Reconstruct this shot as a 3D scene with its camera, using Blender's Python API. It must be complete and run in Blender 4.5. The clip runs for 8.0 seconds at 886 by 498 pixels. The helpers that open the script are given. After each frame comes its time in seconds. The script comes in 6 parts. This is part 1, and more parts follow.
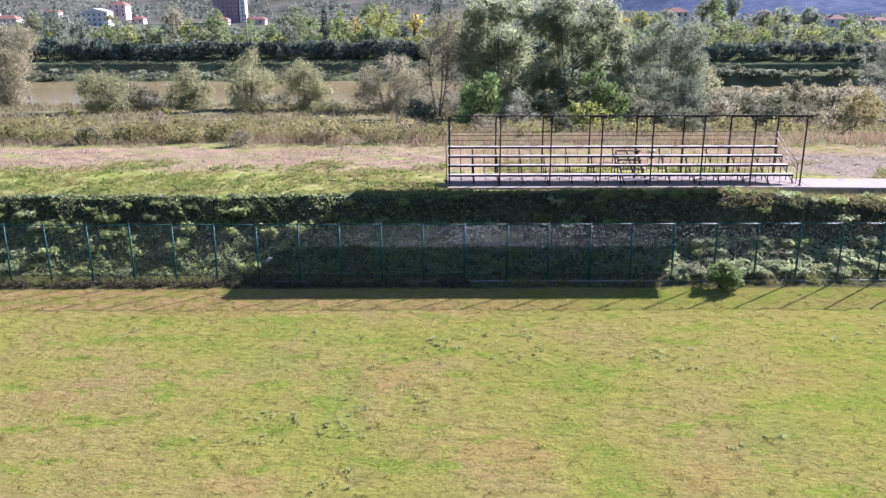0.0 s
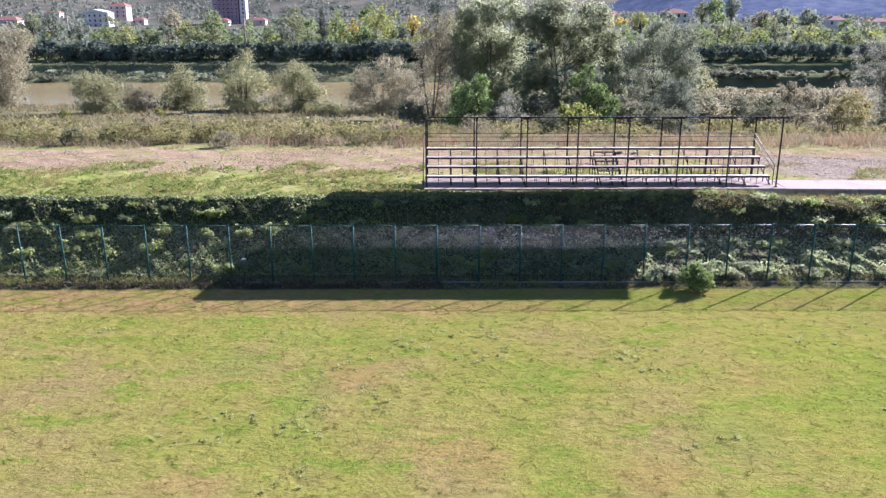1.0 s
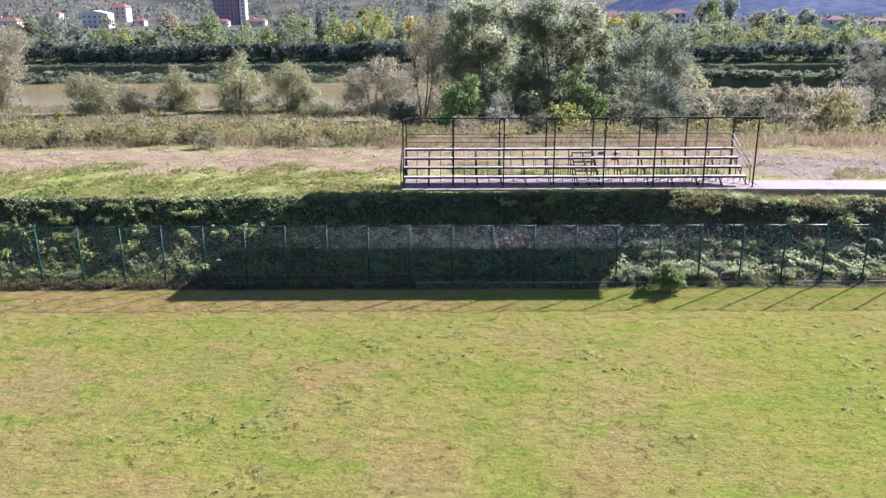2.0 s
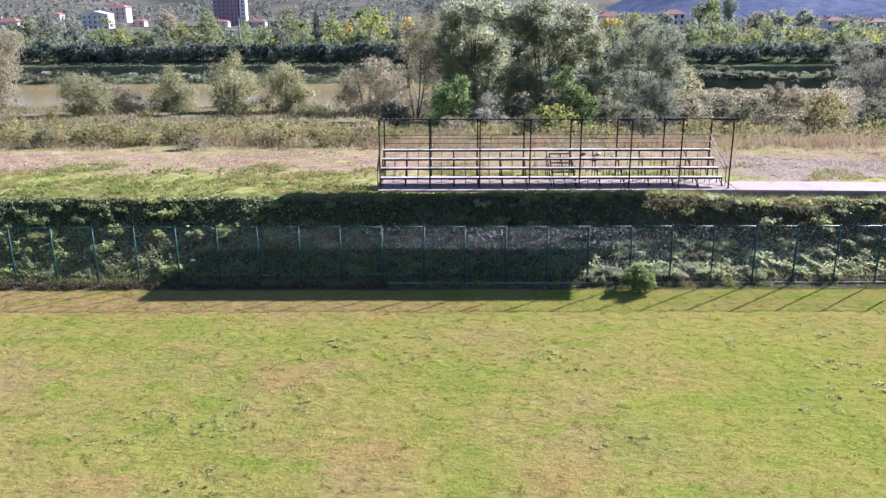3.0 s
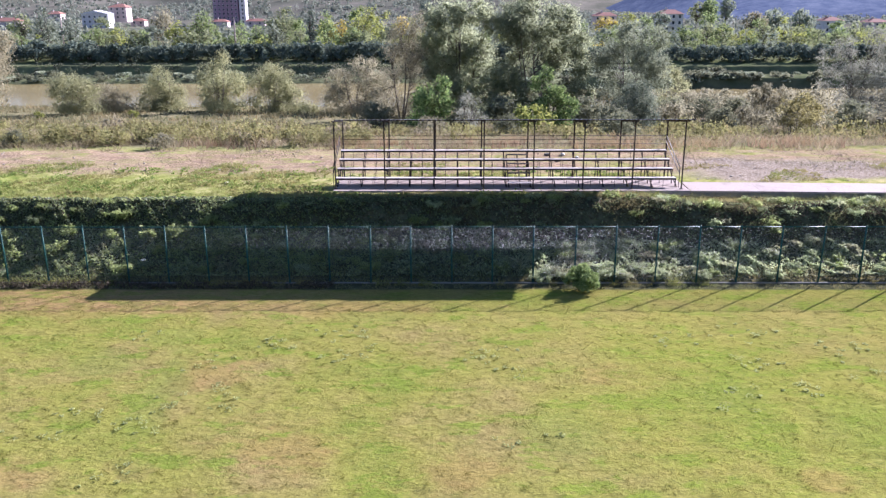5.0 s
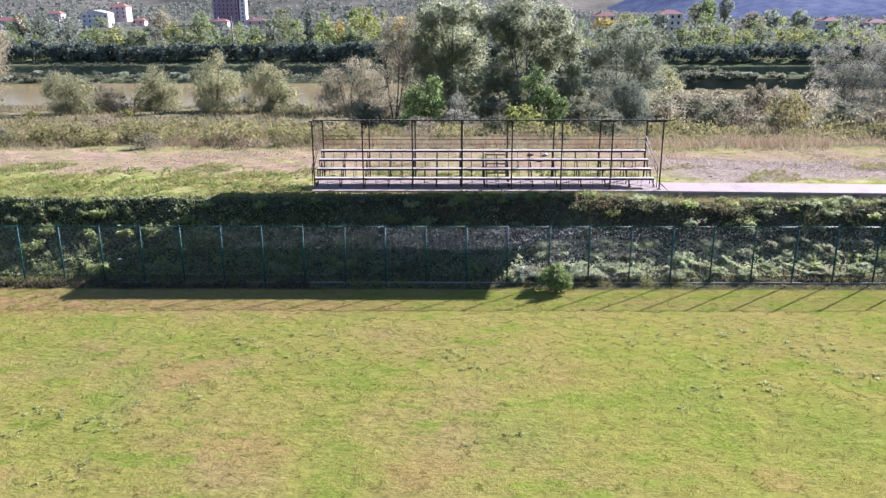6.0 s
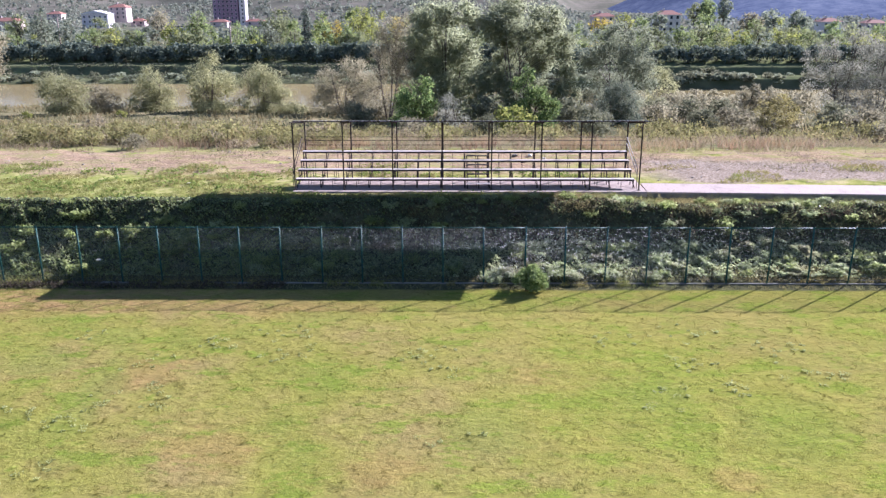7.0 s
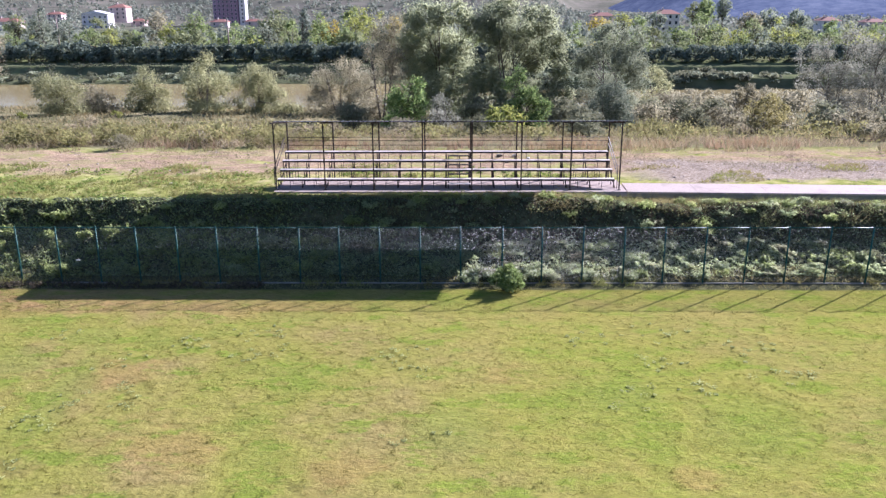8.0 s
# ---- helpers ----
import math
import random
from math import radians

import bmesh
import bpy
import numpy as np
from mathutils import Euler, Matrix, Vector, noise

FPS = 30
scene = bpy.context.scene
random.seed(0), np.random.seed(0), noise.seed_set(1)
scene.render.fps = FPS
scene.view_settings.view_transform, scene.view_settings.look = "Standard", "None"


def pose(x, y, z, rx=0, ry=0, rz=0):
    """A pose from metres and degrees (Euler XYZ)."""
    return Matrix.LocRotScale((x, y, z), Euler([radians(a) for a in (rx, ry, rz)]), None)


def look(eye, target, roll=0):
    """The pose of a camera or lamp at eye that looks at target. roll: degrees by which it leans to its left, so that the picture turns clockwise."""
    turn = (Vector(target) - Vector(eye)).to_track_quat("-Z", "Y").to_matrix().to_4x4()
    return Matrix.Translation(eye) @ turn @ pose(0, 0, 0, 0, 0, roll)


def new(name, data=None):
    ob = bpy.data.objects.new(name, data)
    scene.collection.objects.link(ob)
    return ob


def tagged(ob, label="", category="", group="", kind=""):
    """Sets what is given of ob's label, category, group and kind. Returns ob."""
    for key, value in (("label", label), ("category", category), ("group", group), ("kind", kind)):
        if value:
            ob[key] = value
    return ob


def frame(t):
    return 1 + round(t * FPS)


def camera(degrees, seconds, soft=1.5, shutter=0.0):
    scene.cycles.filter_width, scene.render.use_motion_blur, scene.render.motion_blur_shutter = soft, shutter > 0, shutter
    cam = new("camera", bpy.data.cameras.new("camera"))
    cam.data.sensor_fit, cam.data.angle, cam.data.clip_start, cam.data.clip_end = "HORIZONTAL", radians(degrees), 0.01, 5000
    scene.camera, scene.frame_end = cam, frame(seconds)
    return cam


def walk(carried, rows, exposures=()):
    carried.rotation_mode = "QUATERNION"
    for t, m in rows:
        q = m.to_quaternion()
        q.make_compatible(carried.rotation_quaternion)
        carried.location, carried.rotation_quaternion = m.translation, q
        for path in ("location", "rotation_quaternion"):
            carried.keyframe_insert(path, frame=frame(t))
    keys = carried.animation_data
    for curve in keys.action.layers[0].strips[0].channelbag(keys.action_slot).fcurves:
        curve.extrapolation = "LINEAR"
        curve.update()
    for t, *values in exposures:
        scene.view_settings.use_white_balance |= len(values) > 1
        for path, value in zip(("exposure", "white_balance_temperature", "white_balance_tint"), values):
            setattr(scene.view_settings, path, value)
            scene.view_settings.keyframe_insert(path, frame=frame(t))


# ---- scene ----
cam = camera(56.6, 8.0, soft=1.35, shutter=0.3)
PATH = [
    (0, (0.875, -0.156, 13.195), (0.878, 1.755, 12.606), -0.1),
    (0.5, (1.582, -0.2, 13.218), (1.583, 1.712, 12.63), -0.1),
    (1, (2.317, -0.258, 13.235), (2.315, 1.654, 12.648), -0.1),
    (1.5, (3.001, -0.349, 13.273), (2.997, 1.563, 12.686), -0.2),
    (3, (5.138, -0.54, 13.33), (5.128, 1.373, 12.745), -0.2),
    (3.5, (5.836, -0.626, 13.36), (5.825, 1.286, 12.774), -0.2),
    (4, (6.55, -0.69, 13.386), (6.537, 1.222, 12.8), -0.2),
    (4.5, (7.222, -0.766, 13.421), (7.207, 1.147, 12.835), -0.2),
    (6, (9.232, -0.962, 13.478), (9.212, 0.95, 12.892), -0.1),
    (6.5, (9.827, -1.007, 13.499), (9.805, 0.906, 12.913), -0.2),
    (7, (10.452, -1.073, 13.532), (10.429, 0.839, 12.947), -0.1),
    (7.5, (11.025, -1.121, 13.553), (11.0, 0.791, 12.967), -0.1),
    (8, (11.664, -1.185, 13.584), (11.637, 0.727, 12.998), -0.2),
]
walk(cam, [(t, look(eye, target, roll)) for t, eye, target, roll in PATH], exposures=((0.0, 1.98, 5460, 27), (8.0, 1.98, 5460, 27)))

# ---- light: low sun from behind the stand, clear sky ----
SUN_AZ, SUN_EL = 47.4, 25.7          # degrees from +y towards +x; above the horizon
world = bpy.data.worlds.new("sky")
scene.world = world
world.use_nodes = True
wn = world.node_tree
sky = wn.nodes.new("ShaderNodeTexSky")
sky.sky_type, sky.sun_disc = "NISHITA", False
sky.sun_elevation, sky.sun_rotation = radians(SUN_EL), radians(SUN_AZ)
sky.air_density, sky.dust_density, sky.ozone_density = 1.0, 0.3, 2.0
back = wn.nodes["Background"]
back.inputs["Strength"].default_value = 0.045
wn.links.new(sky.outputs[0], back.inputs["Color"])
sun = new("sun", bpy.data.lights.new("sun", "SUN"))
sun.data.energy, sun.data.angle, sun.data.color = 4.6, radians(0.55), (1.0, 0.95, 0.87)
sd = Vector((math.sin(radians(SUN_AZ)) * math.cos(radians(SUN_EL)), math.cos(radians(SUN_AZ)) * math.cos(radians(SUN_EL)), math.sin(radians(SUN_EL))))
sun.matrix_world = look(sd * 300, (0, 0, 0))


# ---- materials ----
class Nodes:
    """A short hand for building one node material."""

    def __init__(self, name):
        self.mat = bpy.data.materials.new(name)
        self.mat.use_nodes = True
        self.tree = self.mat.node_tree
        self.tree.nodes.clear()
        self.out = self.tree.nodes.new("ShaderNodeOutputMaterial")

    def put(self, socket, value):
        if isinstance(value, bpy.types.NodeSocket):
            self.tree.links.new(value, socket)
        else:
            socket.default_value = value

    def add(self, kind, **inputs):
        node = self.tree.nodes.new("ShaderNode" + kind)
        for key, value in inputs.items():
            self.put(node.inputs[int(key[1:]) if key[1:].isdigit() else key.replace("_", " ")], value)
        return node

    def noise(self, at, scale, detail=3.0, rough=0.55):
        return self.add("TexNoise", Vector=at, Scale=scale, Detail=detail, Roughness=rough).outputs[0]

    def ramp(self, fac, *stops):
        node = self.add("ValToRGB", Fac=fac)
        el = node.color_ramp.elements
        while len(el) < len(stops):
            el.new(0.5)
        for e, (p, c) in zip(el, stops):
            e.position, e.color = p, (*c, 1) if len(c) == 3 else c
        return node.outputs[0]

    def step(self, value, lo, hi):
        node = self.add("MapRange", i0=value)
        node.interpolation_type = "SMOOTHSTEP"
        node.inputs[1].default_value, node.inputs[2].default_value = min(lo, hi), max(lo, hi)
        if lo > hi:
            node.inputs[3].default_value, node.inputs[4].default_value = 1.0, 0.0
        return node.outputs[0]

    def mix(self, fac, a, b, how="MIX"):
        node = self.add("Mix")
        node.data_type, node.blend_type = "RGBA", how
        for k, v in ((0, fac), (6, a), (7, b)):
            self.put(node.inputs[k], (*v, 1) if isinstance(v, tuple) and len(v) == 3 else v)
        return node.outputs[2]

    def math(self, op, a, b=0.0):
        node = self.add("Math", i0=a, i1=b)
        node.operation = op
        return node.outputs[0]

    def bsdf(self, colour, rough=0.7, metal=0.0, spec=0.4, bump=None, depth=0.02, strength=0.6):
        node = self.add("BsdfPrincipled", Roughness=rough, Metallic=metal)
        self.put(node.inputs["Base Color"], (*colour, 1) if isinstance(colour, tuple) else colour)
        node.inputs["Specular IOR Level"].default_value = spec
        if bump is not None:
            self.put(node.inputs["Normal"], self.add("Bump", Strength=strength, Distance=depth, Height=bump).outputs[0])
        return node.outputs[0]

    def done(self, shader):
        self.tree.links.new(shader, self.out.inputs["Surface"])
        return self.mat


def spread(n):
    """Place in the world, and its x and y."""
    at = n.add("NewGeometry").outputs["Position"]
    sep = n.add("SeparateXYZ", Vector=at)
    return at, sep.outputs[0], sep.outputs[1], sep.outputs[2]


# worn and fresh patches of the turf: middle, half widths, colour
DRY_PATCH, GREEN_PATCH = (0.255, 0.150, 0.062), (0.125, 0.182, 0.024)
PATCHES = [(-0.9, 27.5, 1.5, 1.4, DRY_PATCH), (2.7, 33.7, 5.8, 1.1, DRY_PATCH), (-9.6, 33.4, 4.0, 1.0, DRY_PATCH), (8.4, 20.6, 1.5, 0.9, DRY_PATCH),
           (2.5, 21.7, 1.9, 1.4, DRY_PATCH), (-2.5, 25.4, 0.8, 3.9, GREEN_PATCH), (-3.4, 30.4, 1.4, 1.1, GREEN_PATCH), (11.4, 22.9, 1.5, 1.9, GREEN_PATCH),
           (4.7, 32.9, 1.7, 0.7, GREEN_PATCH), (13.7, 27.2, 1.0, 0.8, DRY_PATCH), (17.7, 25.4, 1.2, 1.1, GREEN_PATCH), (21.7, 23.1, 2.0, 2.4, GREEN_PATCH),
           (18.9, 20.1, 0.8, 0.6, DRY_PATCH), (-5.1, 20.4, 1.3, 0.9, DRY_PATCH), (-5.7, 28.2, 1.7, 1.4, GREEN_PATCH)]


def turf_colour(n, at):
    """Mown autumn turf: yellow-green with straw, fresh green and reddish dry patches."""
    stretch = n.add("Mapping", Vector=at, Scale=(0.75, 1.35, 1.0)).outputs[0]
    big = n.noise(at, 0.14, 4.0, 0.6)
    mid = n.noise(stretch, 0.55, 5.0, 0.68)
    fine = n.noise(stretch, 3.2, 4.0, 0.72)
    c = n.ramp(big, (0.32, (0.142, 0.172, 0.029)), (0.45, (0.202, 0.191, 0.041)), (0.54, (0.217, 0.187, 0.052)), (0.64, (0.225, 0.170, 0.065)))
    c = n.mix(n.math("MULTIPLY", n.step(mid, 0.53, 0.62), 0.8), c, (0.133, 0.176, 0.022))
    c = n.mix(n.math("MULTIPLY", n.step(mid, 0.42, 0.32), 0.5), c, (0.237, 0.172, 0.062))
    c = n.mix(n.math("MULTIPLY", n.step(n.noise(at, 0.33, 4.0, 0.65), 0.57, 0.68), 0.4), c, (0.224, 0.155, 0.060))
    fresh = n.step(n.math("ADD", n.add("SeparateXYZ", Vector=at).outputs[0], n.math("MULTIPLY", n.noise(at, 0.2, 4.0, 0.6), 14.0)), 12.0, 24.0)
    c = n.mix(n.math("MULTIPLY", fresh, 0.5), c, n.mix(n.step(mid, 0.40, 0.60), (0.235, 0.215, 0.045), (0.185, 0.215, 0.03)))
    torn = n.math("MULTIPLY", n.math("SUBTRACT", mid, 0.5), 3.2)
    for px, py, wide, deep, tone in PATCHES:
        near = n.add("Mapping", Vector=at, Location=(-px / wide, -py / deep, 0.0), Scale=(1 / wide, 1 / deep, 0.0)).outputs[0]
        node = n.add("VectorMath", i0=near)
        node.operation = "LENGTH"
        c = n.mix(n.math("MULTIPLY", n.step(n.math("ADD", node.outputs["Value"], torn), 1.15, 0.45), 0.36), c, tone)
    # trodden dry strip in front of the fence
    edge = n.add("SeparateXYZ", Vector=at)
    strip_in = n.math("MULTIPLY", n.step(n.math("ADD", edge.outputs[1], n.math("MULTIPLY", mid, 3.0)), 34.2, 35.6), n.step(n.math("ADD", edge.outputs[0], n.math("MULTIPLY", big, 30.0)), 26.0, 6.0))
    c = n.mix(n.math("MULTIPLY", n.math("MULTIPLY", strip_in, n.step(n.noise(stretch, 1.1, 4.0, 0.65), 0.40, 0.58)), 0.75), c, (0.310, 0.185, 0.086))
    c = n.mix(n.step(fine, 0.45, 0.68), c, n.mix(0.32, c, (0.082, 0.086, 0.030)))
    c = n.mix(n.math("MULTIPLY", n.step(fine, 0.46, 0.30), 0.4), c, (0.310, 0.267, 0.095))
    # Dark specks paint small tuft shadows into the turf colour.
    speck = n.noise(stretch, 9.0, 3.0, 0.7)
    c = n.mix(n.math("MULTIPLY", n.step(speck, 0.56, 0.66), 0.5), c, (0.073, 0.077, 0.030))
    return n.mix(n.math("MULTIPLY", n.step(speck, 0.42, 0.28), 0.3), c, (0.301, 0.254, 0.086)), mid, fine


def blade_material(name, field, a=(0.12, 0.14, 0.03), b=(0.3, 0.26, 0.1), through_light=0.42):
    n = Nodes(name)
    at, x, y, z = spread(n)
    rnd = n.add("NewGeometry").outputs["Random Per Island"]
    if field:
        c = turf_colour(n, at)[0]
        c = n.mix(0.28, c, n.ramp(rnd, (0.0, (0.085, 0.11, 0.018)), (0.5, (0.225, 0.22, 0.045)), (1.0, (0.33, 0.275, 0.09))))
    else:
        c = n.ramp(rnd, (0.0, a), (1.0, b))
        c = n.mix(n.step(n.noise(at, 0.25, 4.0), 0.42, 0.62), c, n.mix(0.5, c, (0.30, 0.21, 0.10)))
    t = n.add("BsdfTranslucent", Color=c).outputs[0]
    return n.done(n.add("MixShader", Fac=through_light, i1=n.bsdf(c, 0.7, spec=0.06), i2=t).outputs[0])


def leaf_material(name, dark, middle, light, through_light=0.35, rough=0.75, patch=None, spec=0.06):
    """Leaves: each its own tint, clumps a little apart, light coming through."""
    n = Nodes(name)
    at, x, y, z = spread(n)
    rnd = n.add("NewGeometry").outputs["Random Per Island"]
    c = n.ramp(rnd, (0.0, dark), (0.55, middle), (1.0, light))
    if patch:
        c = n.mix(n.step(n.noise(at, 0.55, 3.0), 0.50, 0.66), c, n.mix(0.65, c, patch))
    each = n.add("ObjectInfo").outputs["Random"]
    c = n.add("HueSaturation", Color=c, Value=n.math("ADD", n.math("MULTIPLY", each, 0.4), 0.8)).outputs[0]
    t = n.add("BsdfTranslucent", Color=c).outputs[0]
    return n.done(n.add("MixShader", Fac=through_light, i1=n.bsdf(c, rough, spec=spec), i2=t).outputs[0])


def plain_material(name, colour, rough=0.7, metal=0.0, wear=None, scale=6.0, bump=0.01, spec=0.4, lo=0.5, hi=0.72):
    """A surface with fine grain and larger worn or stained patches."""
    n = Nodes(name)
    at = n.add("TexCoord").outputs["Object"]
    big, fine = n.noise(at, scale, 5.0, 0.65), n.noise(at, scale * 9, 4.0, 0.7)
    c = n.mix(n.step(fine, 0.3, 0.75), tuple(v * 0.82 for v in colour), tuple(min(1, v * 1.12) for v in colour))
    if wear:
        c = n.mix(n.step(big, lo, hi), c, wear)
    return n.done(n.bsdf(c, n.math("ADD", n.math("MULTIPLY", fine, 0.25), rough - 0.12), metal, spec, fine, bump))


def ground_material():
    n = Nodes("earth_and_turf")
    at, x, y, z = spread(n)
    turf, mid, fine = turf_colour(n, at)
    warp = n.noise(at, 0.22, 4.0, 0.6)
    yy = n.math("ADD", y, n.math("MULTIPLY", n.math("SUBTRACT", warp, 0.5), 7.0))
    # bank: damp soil and litter under the brambles
    soil = n.ramp(n.noise(at, 3.0, 4.0), (0.3, (0.045, 0.048, 0.026)), (0.7, (0.11, 0.105, 0.055)))
    c = n.mix(n.step(n.math("ADD", y, n.math("MULTIPLY", warp, 0.8)), 36.9, 37.3), turf, soil)
    # upper ground: greener meadow, then bare stony earth
    green = n.ramp(n.noise(at, 0.9, 5.0, 0.7), (0.32, (0.095, 0.12, 0.026)), (0.5, (0.24, 0.24, 0.07)), (0.66, (0.36, 0.31, 0.15)))
    lush = n.math("MULTIPLY", n.step(x, -4.0, -16.0), n.step(n.noise(at, 0.5, 4.0, 0.6), 0.40, 0.56))
    green = n.mix(n.math("MULTIPLY", lush, 0.4), green, (0.17, 0.22, 0.04))
    bare_crest = n.math("MULTIPLY", n.math("MULTIPLY", n.step(x, 7.0, 11.0), n.step(y, 45.6, 45.2)), n.step(n.noise(at, 0.8, 4.0, 0.7), 0.60, 0.45))
    c = n.mix(n.math("MULTIPLY", n.step(y, 43.0, 43.8), n.math("SUBTRACT", 1.0, bare_crest)), c, green)
    stony = n.ramp(n.noise(at, 5.0, 6.0, 0.75), (0.34, (0.10, 0.068, 0.042)), (0.46, (0.265, 0.185, 0.115)), (0.58, (0.36, 0.262, 0.17)), (0.72, (0.48, 0.385, 0.275)))
    bare = n.math("MULTIPLY", n.step(yy, 50.0, 53.0), n.step(yy, 63.5, 60.5))
    bare = n.math("MULTIPLY", bare, n.step(n.noise(n.add("Mapping", Vector=at, Scale=(0.35, 1.0, 1.0)).outputs[0], 0.55, 5.0, 0.75), 0.36, 0.50))
    worn = n.noise(n.add("Mapping", Vector=at, Scale=(0.3, 1.2, 1.0)).outputs[0], 0.9, 5.0, 0.7)
    stony = n.mix(n.math("MULTIPLY", n.step(worn, 0.47, 0.62), 0.75), stony, (0.22, 0.20, 0.085))
    stony = n.mix(n.math("MULTIPLY", n.step(worn, 0.48, 0.37), 0.8), stony, (0.19, 0.13, 0.092))
    c = n.mix(bare, c, stony)
    gravel = n.math("MULTIPLY", n.math("MULTIPLY", n.step(yy, 48.0, 50.0), n.step(yy, 58.0, 56.0)), n.step(x, 21.0, 26.0))
    c = n.mix(gravel, c, n.ramp(n.noise(at, 6.0, 6.0, 0.75), (0.36, (0.115, 0.09, 0.062)), (0.5, (0.25, 0.20, 0.15)), (0.70, (0.42, 0.355, 0.285))))
    # river meadow
    dry = n.ramp(n.noise(at, 0.4, 5.0, 0.7), (0.3, (0.09, 0.09, 0.045)), (0.55, (0.17, 0.15, 0.08)), (0.75, (0.27, 0.21, 0.13)))
    c = n.mix(n.step(yy, 61.0, 66.0), c, dry)
    mud = n.ramp(n.noise(at, 0.3, 4.0), (0.35, (0.10, 0.075, 0.05)), (0.7, (0.17, 0.13, 0.085)))
    c = n.mix(n.step(y, 162.0, 170.0), c, mud)
    # far side: grassed terraces, then wooded hills
    far = n.ramp(n.noise(at, 0.12, 5.0, 0.7), (0.35, (0.07, 0.085, 0.04)), (0.5, (0.11, 0.115, 0.06)), (0.7, (0.17, 0.19, 0.075)))
    c = n.mix(n.step(y, 199.0, 206.0), c, far)
    hill = n.ramp(n.noise(at, 0.02, 6.0, 0.75), (0.3, (0.07, 0.075, 0.055)), (0.5, (0.115, 0.11, 0.085)), (0.7, (0.17, 0.15, 0.125)))
    c = n.mix(n.step(y, 420.0, 700.0), c, hill)
    return n.done(n.bsdf(c, 0.95, spec=0.0, bump=n.math("ADD", n.math("ADD", fine, n.math("MULTIPLY", n.noise(n.add("Mapping", Vector=at, Scale=(0.8, 1.25, 1.0)).outputs[0], 6.0, 6.0, 0.78), n.math("ADD", n.math("MULTIPLY", n.step(n.noise(at, 0.7, 4.0, 0.65), 0.40, 0.62), 2.4), 1.3))), n.math("MULTIPLY", n.noise(n.add("Mapping", Vector=at, Scale=(0.9, 1.1, 1.0)).outputs[0], 2.4, 4.0, 0.68), 3.4)), depth=0.07, strength=0.36))


def water_material():
    n = Nodes("muddy_river_water")
    at = n.add("NewGeometry").outputs["Position"]
    c = n.ramp(n.noise(at, 0.06, 3.0), (0.3, (0.25, 0.195, 0.085)), (0.7, (0.31, 0.245, 0.115)))
    long = n.add("Mapping", Vector=at, Scale=(0.35, 1.6, 1.0)).outputs[0]
    return n.done(n.bsdf(c, 0.12, spec=0.4, bump=n.noise(long, 0.9, 3.0), depth=0.05, strength=0.25))


M_GROUND, M_WATER = ground_material(), water_material()
M_TURF = blade_material("turf_blades", True, through_light=0.68)
M_MEADOW = blade_material("meadow_blades", False, (0.12, 0.15, 0.03), (0.35, 0.335, 0.115))
M_TOE = blade_material("sunlit_bank_grass", False, (0.13, 0.16, 0.05), (0.33, 0.32, 0.14), 0.55)
M_DOCK = blade_material("red_brown_dock_stalks", False, (0.15, 0.095, 0.06), (0.31, 0.215, 0.14))
M_DRY = blade_material("dry_weed_stalks", False, (0.15, 0.125, 0.07), (0.36, 0.29, 0.185))
M_ROUGH = blade_material("rough_olive_grass", False, (0.09, 0.10, 0.045), (0.25, 0.22, 0.12))
M_THICKET = leaf_material("dark_thicket_leaves", (0.09, 0.115, 0.09), (0.135, 0.16, 0.12), (0.20, 0.225, 0.15), 0.28)
M_FARWOOD = leaf_material("hill_scrub_leaves", (0.15, 0.165, 0.125), (0.20, 0.215, 0.165), (0.27, 0.28, 0.21))
M_FAR_OLIVE = leaf_material("far_olive_leaves", (0.200, 0.217, 0.109), (0.244, 0.261, 0.131), (0.287, 0.300, 0.152), 0.5)
M_FAR_GREEN = leaf_material("far_green_leaves", (0.174, 0.217, 0.087), (0.222, 0.265, 0.104), (0.270, 0.309, 0.126), 0.5)
M_FAR_YELLOW = leaf_material("far_yellowing_leaves", (0.252, 0.274, 0.083), (0.322, 0.335, 0.096), (0.383, 0.383, 0.113), 0.52)
M_FAR_ORANGE = leaf_material("far_orange_leaves", (0.38, 0.30, 0.075), (0.47, 0.37, 0.09), (0.55, 0.43, 0.11), 0.5)
M_GOLD = leaf_material("bright_yellow_leaves", (0.16, 0.185, 0.045), (0.27, 0.285, 0.075), (0.39, 0.375, 0.11), 0.45)
M_FAR_GREY = leaf_material("far_grey_leaves", (0.183, 0.204, 0.144), (0.222, 0.244, 0.170), (0.265, 0.283, 0.196), 0.5)
M_WEED = leaf_material("weed_leaves", (0.185, 0.165, 0.068), (0.262, 0.245, 0.095), (0.335, 0.312, 0.13), 0.45, patch=(0.26, 0.195, 0.105))
M_MEADOW_WEED = leaf_material("meadow_weed_leaves", (0.09, 0.14, 0.03), (0.17, 0.22, 0.05), (0.28, 0.30, 0.09), 0.4)
M_ROSETTE = leaf_material("grey_green_weed_leaves", (0.22, 0.24, 0.095), (0.29, 0.31, 0.125), (0.38, 0.39, 0.18), 0.55)
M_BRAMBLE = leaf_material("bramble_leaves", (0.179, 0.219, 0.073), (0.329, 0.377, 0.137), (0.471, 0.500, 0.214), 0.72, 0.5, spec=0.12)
# Leaf green darkened to put the bank's shade into the colour.
M_SHADE_CREEPER = leaf_material("shade_green_creeper_leaves", (0.06, 0.075, 0.04), (0.115, 0.138, 0.068), (0.205, 0.235, 0.11), 0.5, 0.4, spec=0.3)
